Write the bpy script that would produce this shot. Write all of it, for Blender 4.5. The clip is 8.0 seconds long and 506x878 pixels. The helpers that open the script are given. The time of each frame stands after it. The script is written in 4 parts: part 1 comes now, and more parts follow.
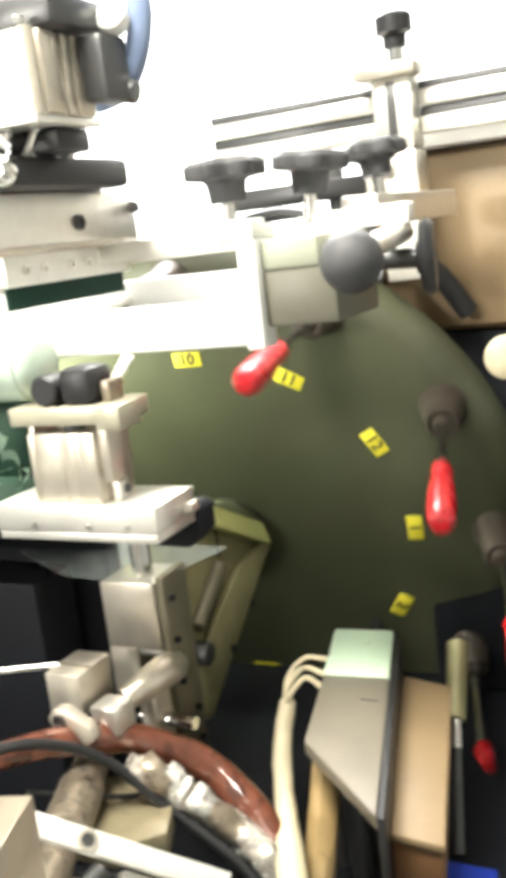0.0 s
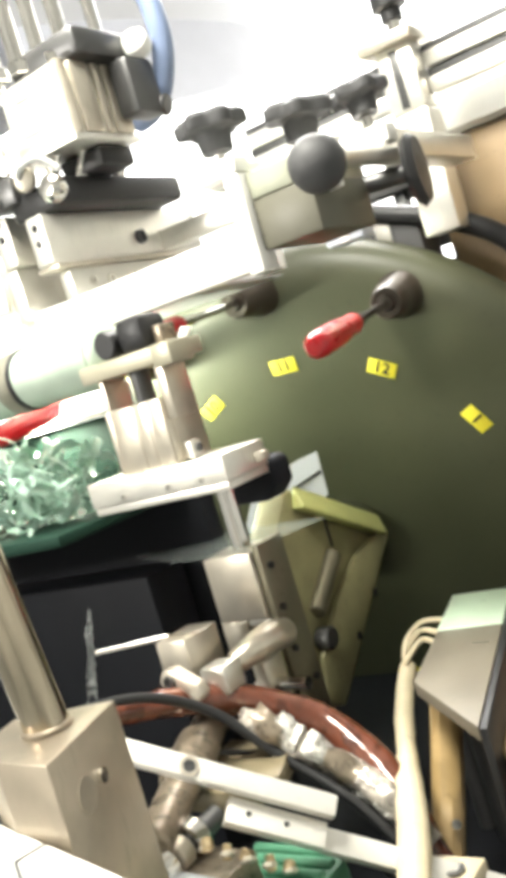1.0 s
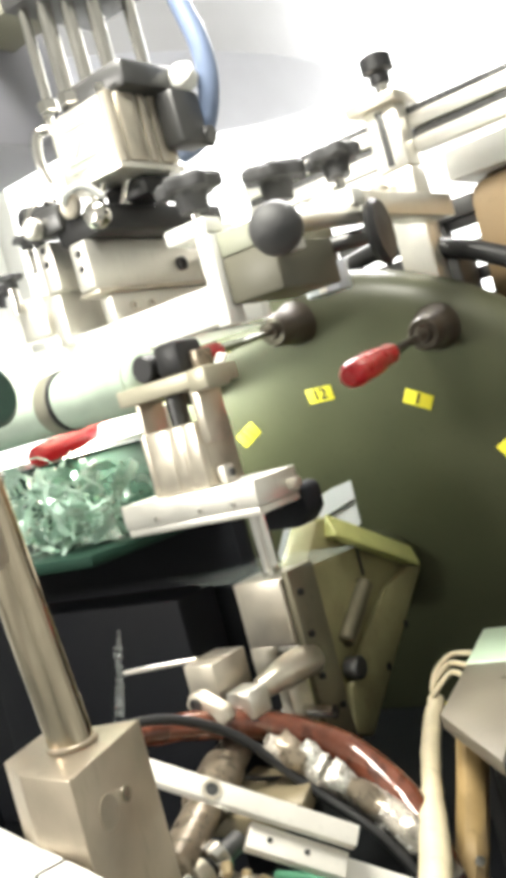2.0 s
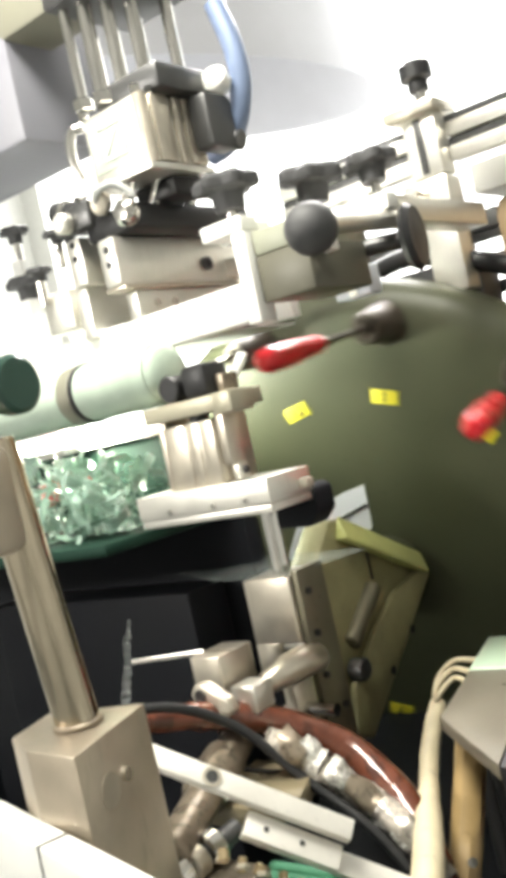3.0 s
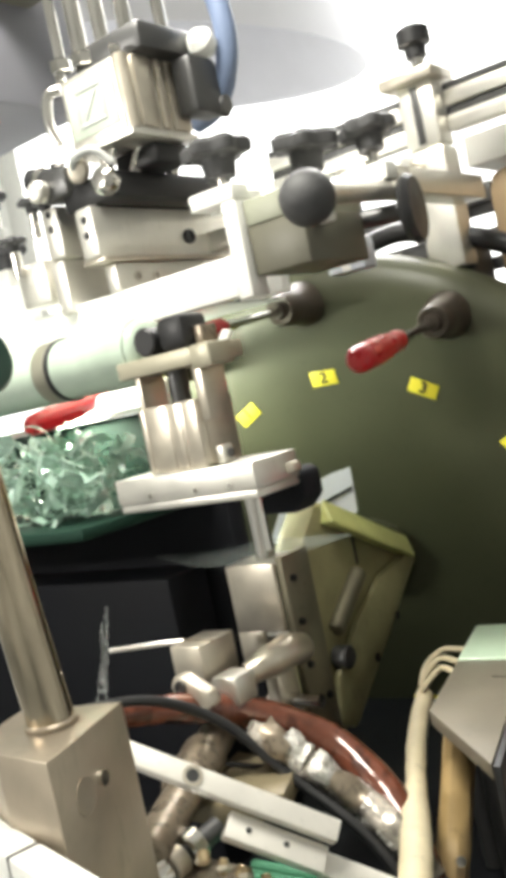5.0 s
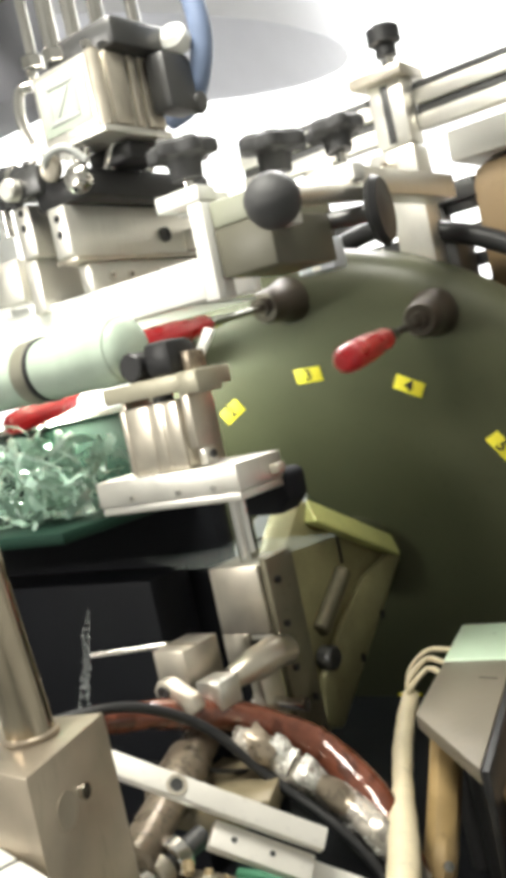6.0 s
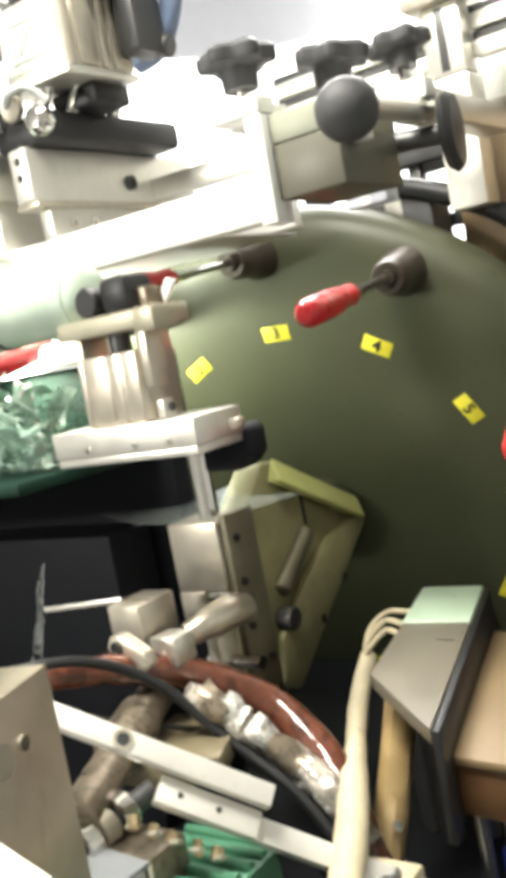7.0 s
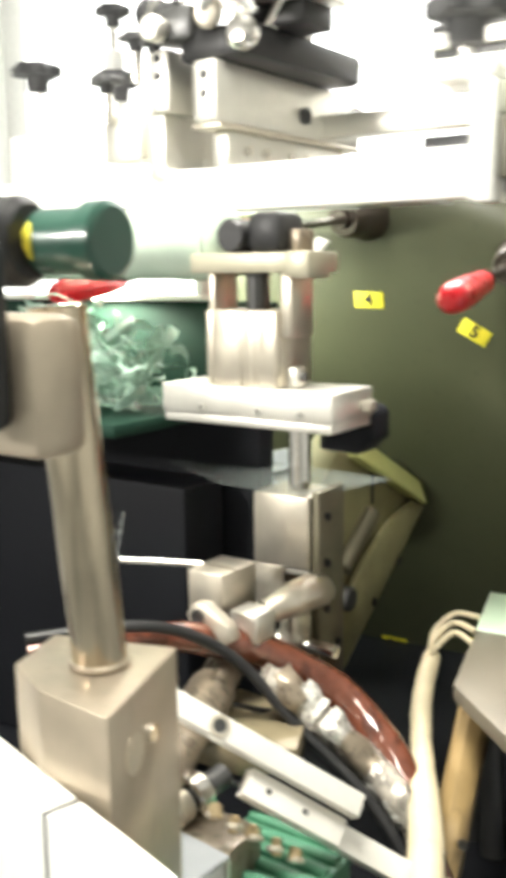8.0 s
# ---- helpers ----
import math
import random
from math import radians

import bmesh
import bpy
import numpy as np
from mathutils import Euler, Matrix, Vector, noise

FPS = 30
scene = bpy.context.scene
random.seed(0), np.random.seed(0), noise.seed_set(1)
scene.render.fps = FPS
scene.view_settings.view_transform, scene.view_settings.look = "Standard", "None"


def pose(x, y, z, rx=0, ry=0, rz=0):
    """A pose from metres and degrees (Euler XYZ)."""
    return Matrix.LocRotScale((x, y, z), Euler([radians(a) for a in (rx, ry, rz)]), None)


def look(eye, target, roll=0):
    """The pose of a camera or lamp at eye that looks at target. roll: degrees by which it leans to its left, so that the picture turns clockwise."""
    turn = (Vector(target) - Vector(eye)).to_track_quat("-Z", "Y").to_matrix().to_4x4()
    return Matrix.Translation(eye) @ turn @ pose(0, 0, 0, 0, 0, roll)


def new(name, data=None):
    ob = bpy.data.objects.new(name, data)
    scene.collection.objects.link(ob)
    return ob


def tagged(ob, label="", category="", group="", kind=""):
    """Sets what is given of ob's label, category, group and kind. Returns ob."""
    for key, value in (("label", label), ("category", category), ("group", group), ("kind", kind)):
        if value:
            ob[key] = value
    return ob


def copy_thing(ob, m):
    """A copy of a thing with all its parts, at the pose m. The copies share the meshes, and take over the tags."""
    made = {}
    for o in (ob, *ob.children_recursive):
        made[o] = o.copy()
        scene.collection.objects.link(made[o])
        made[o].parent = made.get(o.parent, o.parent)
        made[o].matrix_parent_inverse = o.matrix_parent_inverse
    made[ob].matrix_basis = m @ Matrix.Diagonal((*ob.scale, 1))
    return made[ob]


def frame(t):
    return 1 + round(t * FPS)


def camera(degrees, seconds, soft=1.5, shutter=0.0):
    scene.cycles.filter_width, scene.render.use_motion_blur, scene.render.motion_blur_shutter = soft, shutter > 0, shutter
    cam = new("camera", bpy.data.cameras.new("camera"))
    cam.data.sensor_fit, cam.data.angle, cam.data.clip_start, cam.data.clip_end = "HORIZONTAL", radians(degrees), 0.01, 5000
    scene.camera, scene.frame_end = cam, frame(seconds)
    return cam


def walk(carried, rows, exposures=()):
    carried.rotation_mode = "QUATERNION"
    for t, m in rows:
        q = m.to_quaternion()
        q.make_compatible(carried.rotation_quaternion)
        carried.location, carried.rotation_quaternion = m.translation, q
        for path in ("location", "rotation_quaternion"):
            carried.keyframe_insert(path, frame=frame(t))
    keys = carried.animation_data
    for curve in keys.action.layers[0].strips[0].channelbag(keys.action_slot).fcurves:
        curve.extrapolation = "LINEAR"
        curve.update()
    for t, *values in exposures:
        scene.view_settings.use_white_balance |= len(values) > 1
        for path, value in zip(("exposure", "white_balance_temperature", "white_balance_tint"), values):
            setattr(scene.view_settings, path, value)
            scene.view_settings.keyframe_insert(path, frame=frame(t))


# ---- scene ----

cam = camera(29.3, 8.0, soft=6.8, shutter=0.5)
PATH = [
    (0.0, 0.4638, -0.5348, 1.1912, 78.13, 6.69, 25.60),
    (0.5, 0.4882, -0.5417, 1.0913, 84.07, 11.75, 30.78),
    (1.0, 0.5435, -0.5478, 1.0635, 85.93, 16.47, 34.84),
    (1.5, 0.5462, -0.5472, 1.0625, 87.23, 16.31, 36.17),
    (3.0, 0.5630, -0.5631, 1.0567, 88.77, 12.39, 38.55),
    (3.5, 0.5496, -0.5526, 1.0547, 87.55, 12.01, 37.86),
    (4.0, 0.5448, -0.5429, 1.0580, 87.25, 11.85, 37.44),
    (4.5, 0.5424, -0.5414, 1.0595, 87.17, 11.67, 37.44),
    (6.0, 0.5301, -0.5260, 1.0672, 86.43, 12.01, 36.24),
    (6.5, 0.5313, -0.5229, 1.0654, 85.86, 11.90, 35.39),
    (7.0, 0.5327, -0.5070, 1.0546, 84.19, 10.55, 35.11),
    (7.5, 0.4958, -0.5024, 1.0588, 81.38, 5.14, 34.76),
    (8.0, 0.4143, -0.5294, 1.0920, 80.10, 0.65, 34.72),
]
walk(cam, [(t, pose(x, y, z, a, b, c)) for t, x, y, z, a, b, c in PATH], exposures=[(0.0, 0.84), (0.5, 0.84), (1.0, 0.76), (1.5, 0.64), (3.0, 0.38), (4.0, 0.27), (6.0, 0.10), (6.8, 0.27), (7.5, 0.80), (8.0, 0.73)])

# ---- light: bright workshop, glazed wall behind the machine, ceiling panel, unseen added fills ----
world = bpy.data.worlds.new("world")
scene.world = world
world.use_nodes = True
world.node_tree.nodes["Background"].inputs[0].default_value = (0.95, 1.0, 0.97, 1)
world.node_tree.nodes["Background"].inputs[1].default_value = 0.5


def area(name, eye, target, sx, sy, watts, colour):
    data = bpy.data.lights.new(name, "AREA")
    data.shape, data.size, data.size_y, data.energy, data.color = "RECTANGLE", sx, sy, watts, colour
    ob = new(name, data)
    ob.matrix_world = look(eye, target)
    return ob


# unseen light added above the carriage to brighten the upper half
area("upper_fill", (0.05, -0.28, 2.0), (0.0, 0.10, 1.1), 0.6, 0.3, 24, (1.0, 0.97, 0.87))
area("ceiling_light_far", (-0.6, 1.3, 2.4), (-0.1, 0.3, 1.1), 1.4, 0.6, 75, (1.0, 0.98, 0.96))
# unseen light added behind the tray to brighten the disc's upper left
area("disc_fill", (-0.36, 0.256, 1.082), (0.0, 0.46, 1.07), 0.20, 0.02, 5.0, (0.95, 1.0, 0.80))
# unseen fill from the front left for the disc and front faces
area("front_left_fill", (-0.75, -1.5, 1.50), (-0.05, 0.45, 1.0), 0.30, 0.16, 15, (1.0, 0.96, 0.89))


# ---- materials ----
def material(name, colour, rough=0.5, metal=0.0, grain=60.0, vary=0.12, bump=0.08, stain=4.0, fleck=0.0, trans=0.0, emit=0.0, alpha=1.0, coat=0.0, stretch=None, spec=0.5, fleck_at=0.60):
    m = bpy.data.materials.new(name)
    m.use_nodes = True
    nt = m.node_tree
    b = nt.nodes["Principled BSDF"]
    tc = nt.nodes.new("ShaderNodeTexCoord")
    fine, broad = nt.nodes.new("ShaderNodeTexNoise"), nt.nodes.new("ShaderNodeTexNoise")
    fine.inputs["Scale"].default_value, broad.inputs["Scale"].default_value = grain * 4, stain * 6
    fine.inputs["Detail"].default_value, broad.inputs["Detail"].default_value = 4, 5
    nt.links.new(tc.outputs["Object"], broad.inputs["Vector"])
    if stretch:
        mp = nt.nodes.new("ShaderNodeMapping")
        mp.inputs["Scale"].default_value = stretch
        nt.links.new(tc.outputs["Object"], mp.inputs["Vector"])
        nt.links.new(mp.outputs["Vector"], fine.inputs["Vector"])
    else:
        nt.links.new(tc.outputs["Object"], fine.inputs["Vector"])
    mix = nt.nodes.new("ShaderNodeMix")
    mix.data_type = "RGBA"
    mix.inputs["A"].default_value = (*[c * (1 - vary) for c in colour], 1)
    mix.inputs["B"].default_value = (*[min(1, c * (1 + vary)) for c in colour], 1)
    nt.links.new(broad.outputs["Fac"], mix.inputs["Factor"])
    out = mix.outputs["Result"]
    if fleck:
        ramp = nt.nodes.new("ShaderNodeValToRGB")
        ramp.color_ramp.elements[0].position, ramp.color_ramp.elements[1].position = fleck_at, fleck_at + 0.12
        nt.links.new(fine.outputs["Fac"], ramp.inputs["Fac"])
        mul = nt.nodes.new("ShaderNodeMath")
        mul.operation = "MULTIPLY"
        mul.inputs[1].default_value = fleck
        nt.links.new(ramp.outputs["Color"], mul.inputs[0])
        mix2 = nt.nodes.new("ShaderNodeMix")
        mix2.data_type = "RGBA"
        mix2.inputs["B"].default_value = (*[c * 0.35 for c in colour], 1)
        nt.links.new(mul.outputs[0], mix2.inputs["Factor"])
        nt.links.new(out, mix2.inputs["A"])
        out = mix2.outputs["Result"]
    nt.links.new(out, b.inputs["Base Color"])
    rmap = nt.nodes.new("ShaderNodeMapRange")
    rmap.inputs["To Min"].default_value, rmap.inputs["To Max"].default_value = max(0.03, rough - 0.12), min(1, rough + 0.12)
    nt.links.new(broad.outputs["Fac"], rmap.inputs["Value"])
    nt.links.new(rmap.outputs["Result"], b.inputs["Roughness"])
    bp = nt.nodes.new("ShaderNodeBump")
    bp.inputs["Strength"].default_value, bp.inputs["Distance"].default_value = bump, 0.002
    nt.links.new(fine.outputs["Fac"], bp.inputs["Height"])
    nt.links.new(bp.outputs["Normal"], b.inputs["Normal"])
    b.inputs["Metallic"].default_value = metal
    b.inputs["Specular IOR Level"].default_value = spec
    b.inputs["Transmission Weight"].default_value = trans
    b.inputs["Alpha"].default_value = alpha
    b.inputs["Coat Weight"].default_value = coat
    if emit:
        b.inputs["Emission Color"].default_value = (*colour, 1)
        b.inputs["Emission Strength"].default_value = emit
    return m


ALU = material("brushed_aluminium", (0.78, 0.76, 0.70), 0.38, 0.85, 70, 0.12, 0.16, stain=6, fleck=0.12, stretch=(1, 1, 0.15))
# oily aluminium, with the room's warm reflected light tinted into its colour
ALU_WARM = material("oily_warm_lit_aluminium", (0.60, 0.55, 0.46), 0.34, 0.75, 30, 0.28, 0.10, stain=6, fleck=0.12, stretch=(1, 1, 0.25))
STEEL = material("polished_steel", (0.70, 0.68, 0.64), 0.16, 1.0, 40, 0.06, 0.03)
DARK_STEEL = material("dark_steel", (0.10, 0.10, 0.10), 0.4, 0.7, 60, 0.2, 0.1)
BLACK = material("black_plastic", (0.021, 0.021, 0.022), 0.42, 0.0, 70, 0.3, 0.10, spec=0.35)
# near-black, mostly for the panels below the tray and turret
VOID = material("near_black_sheet", (0.010, 0.011, 0.014), 0.6, 0.0, 30, 0.4, 0.12, spec=0.15, stain=2)
OLIVE = material("olive_enamel", (0.070, 0.074, 0.042), 0.46, 0.0, 22, 0.28, 0.10, stain=1.2, fleck=0.15)
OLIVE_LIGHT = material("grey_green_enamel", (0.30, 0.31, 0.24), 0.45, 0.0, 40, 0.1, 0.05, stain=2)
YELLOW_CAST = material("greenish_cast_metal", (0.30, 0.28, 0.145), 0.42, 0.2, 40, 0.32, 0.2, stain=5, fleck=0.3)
RED = material("red_clear_plastic", (0.56, 0.012, 0.020), 0.28, 0.0, 30, 0.15, 0.04, coat=0.25)
LABEL = material("yellow_label", (0.82, 0.72, 0.05), 0.6, 0.0, 60, 0.08, 0.03)
INK = material("black_ink", (0.02, 0.02, 0.02), 0.6, 0.0, 60, 0.1, 0.0)
WHITE = material("white_paint", (0.82, 0.82, 0.78), 0.40, 0.0, 50, 0.07, 0.08, stain=5, fleck=0.06)
TAN = material("tan_paint", (0.25, 0.175, 0.095), 0.45, 0.0, 40, 0.2, 0.08, stain=2.5, fleck=0.2)
BROWN = material("brown_wood", (0.17, 0.085, 0.036), 0.5, 0.0, 40, 0.3, 0.2, stain=5, fleck=0.2, stretch=(0.2, 1, 1))
WRAP = material("torn_bright_foil", (0.74, 0.69, 0.62), 0.26, 0.4, 50, 0.5, 1.0, stain=16, fleck=0.9, fleck_at=0.50)
COPPER = material("copper_brown_hose", (0.155, 0.050, 0.028), 0.16, 0.1, 14, 0.7, 1.0, stain=10, fleck=0.8, fleck_at=0.50, coat=0.4)
FOIL = material("wrapped_foil_sleeve", (0.62, 0.57, 0.50), 0.25, 0.5, 22, 0.55, 0.9, stain=10, fleck=0.92, fleck_at=0.47)
CREAM = material("cream_plastic_sleeve", (0.62, 0.54, 0.37), 0.5, 0.0, 30, 0.22, 0.2, stain=7, fleck=0.3)
GREEN_TUBE = material("frosted_green_tube", (0.44, 0.53, 0.44), 0.22, 0.0, 20, 0.25, 0.03, stain=4)
FILM = material("crumpled_clear_film", (0.46, 0.66, 0.53), 0.10, 0.0, 20, 0.6, 0.05, stain=14, trans=0.3, spec=0.9)
GREEN = material("dark_green_sheet", (0.007, 0.028, 0.018), 0.7, 0.0, 30, 0.3, 0.08, spec=0.2)
GREEN_BOX = material("green_paint", (0.08, 0.24, 0.145), 0.42, 0.0, 30, 0.25, 0.08, fleck=0.2)
# polished steel; brownish reflections are drawn as streaks along the pole
POLE = material("steel_with_brown_reflections", (0.58, 0.50, 0.38), 0.17, 1.0, 30, 0.35, 0.05, stain=5, fleck=0.4, stretch=(1, 1, 0.03), fleck_at=0.5)
# cast metal's top edge, its colour brightened for greenish light from above
CAST_LIP_LIT = material("lit_cast_metal", (0.60, 0.62, 0.24), 0.40, 0.0, 40, 0.2, 0.15, stain=6, fleck=0.2)
GRIME = material("oily_brown_grey_metal", (0.27, 0.225, 0.17), 0.30, 0.5, 35, 0.45, 0.35, stain=9, fleck=0.6, fleck_at=0.52)
# aluminium darkened in its colour for the shade on the pole's clamp block
FOOT = material("shade_darkened_alloy", (0.46, 0.395, 0.305), 0.36, 0.55, 25, 0.32, 0.10, stain=5, fleck=0.2, stretch=(1, 1, 0.3))
RAIL = material("bright_milled_aluminium", (0.84, 0.81, 0.75), 0.38, 0.4, 60, 0.10, 0.12, stain=6, fleck=0.15, stretch=(0.2, 1, 1))
CHUCK = material("brown_black_steel", (0.065, 0.052, 0.040), 0.45, 0.3, 50, 0.3, 0.12, fleck=0.3)
BLUE = material("blue_hose", (0.17, 0.22, 0.34), 0.4, 0.0, 30, 0.15, 0.04)
BRASS = material("dull_brass", (0.52, 0.41, 0.25), 0.32, 0.8, 40, 0.2, 0.08, fleck=0.3)
CLEAR = material("clear_plastic", (0.9, 0.95, 0.95), 0.08, 0.0, 20, 0.02, 0.0, trans=0.95)
GLOW = material("bright_window", (1.0, 1.0, 0.98), 0.9, emit=2.2)
GREY = material("grey_paint", (0.42, 0.43, 0.42), 0.5, 0.0, 40, 0.08, 0.05)


# lift plate alloy; its shade and greenish reflection are put into the colour
PLATE = material("shaded_olive_lit_alloy", (0.40, 0.375, 0.285), 0.42, 0.35, 30, 0.2, 0.1, stain=6, fleck=0.2)
# black plastic greyed in its colour to stand for the haze over the knobs
KNOB = material("haze_greyed_black_plastic", (0.062, 0.062, 0.064), 0.55, 0.0, 70, 0.3, 0.10, spec=0.35)
PALE_PLATE = material("pale_green_plate", (0.46, 0.52, 0.44), 0.4, 0.0, 40, 0.15, 0.04, stain=8)
SIDE = material("dark_oiled_plate", (0.17, 0.155, 0.105), 0.38, 0.5, 40, 0.35, 0.12, stain=6, fleck=0.3)
MINT = material("mint_plastic", (0.30, 0.60, 0.44), 0.25, 0.0, 20, 0.15, 0.03)
SLATE = material("grey_olive_paint", (0.20, 0.195, 0.15), 0.45, 0.0, 40, 0.12, 0.06, stain=3, fleck=0.15)
ACRYLIC = material("clear_acrylic", (0.75, 0.85, 0.82), 0.12, 0.0, 20, 0.05, 0.0, alpha=0.10)


# ---- mesh helpers ----
def part(name, bm, mat, parent=None, label="", smooth=True):
    me = bpy.data.meshes.new(name)
    bmesh.ops.recalc_face_normals(bm, faces=bm.faces)
    bm.to_mesh(me)
    bm.free()
    me.materials.append(mat)
    if smooth:
        for p in me.polygons:
            p.use_smooth = True
        me.set_sharp_from_angle(angle=radians(35))
    ob = new(name, me)
    ob.parent = parent
    return tagged(ob, label)


def thing(name, x, y, z, label, category, group="", kind="", rz=0):
    ob = new(name)
    ob.empty_display_size = 0.02
    ob.matrix_world = pose(x, y, z, 0, 0, rz)
    return tagged(ob, label, category, group, kind)


def box(lo, hi, bev=0.0015, bm=None, m=None):
    own = bmesh.new()
    c = [(a + b) / 2 for a, b in zip(lo, hi)]
    s = [abs(b - a) for a, b in zip(lo, hi)]
    bmesh.ops.create_cube(own, size=1, matrix=Matrix.Translation(c) @ Matrix.Diagonal((*s, 1)))
    if bev:
        bmesh.ops.bevel(own, geom=own.edges[:], offset=min(bev, min(s) * 0.4), segments=2, affect="EDGES", profile=0.5)
    if m:
        own.transform(m)
    if bm is None:
        return own
    me = bpy.data.meshes.new("tmp")
    own.to_mesh(me)
    own.free()
    bm.from_mesh(me)
    bpy.data.meshes.remove(me)
    return bm


def axis_pose(a, b):
    a, b = Vector(a), Vector(b)
    return Matrix.Translation(a) @ (b - a).to_track_quat("Z", "Y").to_matrix().to_4x4()


def rod(a, b, r, r2=None, seg=24, bm=None, bev=0.0):
    own = bmesh.new() if bm is None else bm
    d = (Vector(b) - Vector(a)).length
    r2 = r if r2 is None else r2
    prof = [(0, 0), (r, 0), (r2, d), (0, d)]
    if bev:
        prof = [(0, 0), (r - bev, 0), (r, bev), (r2, d - bev), (r2 - bev, d), (0, d)]
    lathe(prof, axis_pose(a, b), seg, own)
    return own


def lathe(prof, m=Matrix(), seg=32, bm=None):
    bm = bmesh.new() if bm is None else bm
    rings = []
    for r, h in prof:
        if r <= 1e-6:
            rings.append([bm.verts.new(m @ Vector((0, 0, h)))])
        else:
            rings.append([bm.verts.new(m @ Vector((r * math.cos(2 * math.pi * i / seg), r * math.sin(2 * math.pi * i / seg), h))) for i in range(seg)])
    for p, q in zip(rings, rings[1:]):
        for i in range(seg):
            j = (i + 1) % seg
            if len(p) == 1 and len(q) == 1:
                continue
            if len(p) == 1:
                bm.faces.new((p[0], q[i], q[j]))
            elif len(q) == 1:
                bm.faces.new((p[i], p[j], q[0]))
            else:
                bm.faces.new((p[i], p[j], q[j], q[i]))
    return bm


def prism(poly, axis, lo, hi, bev=0.002):
    """poly: points in the two other axes, in their order x, y, z."""
    bm = bmesh.new()

    def at(p, v):
        c = list(p)
        c.insert("xyz".index(axis), v)
        return bm.verts.new(c)

    a, b = [at(p, lo) for p in poly], [at(p, hi) for p in poly]
    n = len(poly)
    bm.faces.new(a)
    bm.faces.new(b)
    for i in range(n):
        bm.faces.new((a[i], a[(i + 1) % n], b[(i + 1) % n], b[i]))
    bmesh.ops.recalc_face_normals(bm, faces=bm.faces)
    if bev:
        bmesh.ops.bevel(bm, geom=bm.edges[:], offset=bev, segments=2, affect="EDGES", profile=0.5)
    return bm


def smooth_path(pts, steps=8):
    pts = [Vector(p) for p in pts]
    ext = [pts[0] * 2 - pts[1], *pts, pts[-1] * 2 - pts[-2]]
    out = []
    for i in range(1, len(ext) - 2):
        p0, p1, p2, p3 = ext[i - 1 : i + 3]
        for k in range(steps):
            t = k / steps
            out.append(0.5 * (2 * p1 + (p2 - p0) * t + (2 * p0 - 5 * p1 + 4 * p2 - p3) * t * t + (3 * p1 - p0 - 3 * p2 + p3) * t**3))
    return out + [pts[-1]]


def tube(pts, r, seg=12, rough=0.0, steps=8, radii=None, bm=None):
    line = smooth_path(pts, steps)
    bm = bmesh.new() if bm is None else bm
    rings = []
    side = Vector((0, 0, 1))
    for i, p in enumerate(line):
        d = (line[min(i + 1, len(line) - 1)] - line[max(i - 1, 0)]).normalized()
        side = (side - d * side.dot(d)).normalized() if abs(side.dot(d)) < 0.98 else d.orthogonal().normalized()
        up = d.cross(side)
        rr = r if radii is None else np.interp(i / (len(line) - 1), np.linspace(0, 1, len(radii)), radii)
        rings.append([])
        for k in range(seg):
            a = 2 * math.pi * k / seg
            v = p + (side * math.cos(a) + up * math.sin(a)) * rr
            if rough:
                v += (noise.noise_vector(v * 60)) * rough
            rings[-1].append(bm.verts.new(v))
    for p, q in zip(rings, rings[1:]):
        for k in range(seg):
            bm.faces.new((p[k], p[(k + 1) % seg], q[(k + 1) % seg], q[k]))
    bm.faces.new(rings[0])
    bm.faces.new(rings[-1])
    return bm


def screw(parent, p, d, r=0.003, mat=None, name="screw"):
    """A cap screw with a socket, its head standing on p along d."""
    prof = [(0, 0.0), (r, 0), (r, r * 0.9), (r * 0.85, r), (r * 0.5, r), (r * 0.5, r * 0.45), (0, r * 0.45)]
    q = Vector(p) + Vector(d)
    return part(name, lathe(prof, axis_pose(p, q), 14), mat or DARK_STEEL, parent)


# ---- setting ----
floor = tagged(part("floor", box((-4, -4, -0.1), (4, 4.5, 0), 0), GREY), "grey painted workshop floor", "floor", kind="structure")
tagged(part("wall_north", box((-4, 3.4, 0), (4, 3.5, 3.2), 0), WHITE), "white workshop wall", "wall", kind="structure")
tagged(part("wall_west", box((-4.1, -4, 0), (-4, 3.5, 3.2), 0), WHITE), "white workshop wall", "wall", kind="structure")
tagged(part("wall_east", box((4, -4, 0), (4.1, 3.5, 3.2), 0), WHITE), "white workshop wall", "wall", kind="structure")
tagged(part("wall_south", box((-4, -4.1, 0), (4, -4, 3.2), 0), WHITE), "white workshop wall", "wall", kind="structure")
tagged(part("ceiling", box((-4.1, -4.1, 3.2), (4.1, 3.5, 3.3), 0), WHITE), "white workshop ceiling", "ceiling", kind="structure")
window = thing("window_1", -1.6, 3.38, 1.2, "wide overexposed window in the wall", "window", kind="structure")
part("pane", box((-2.2, -0.01, -0.3), (2.6, 0.0, 1.75), 0), GLOW, window)
part("window_frame", box((-2.3, -0.02, -0.38), (2.7, 0.012, -0.3), 0.004), WHITE, window)

# ---- turret ----
TC = Vector((-0.122, 0.522, 0.827))
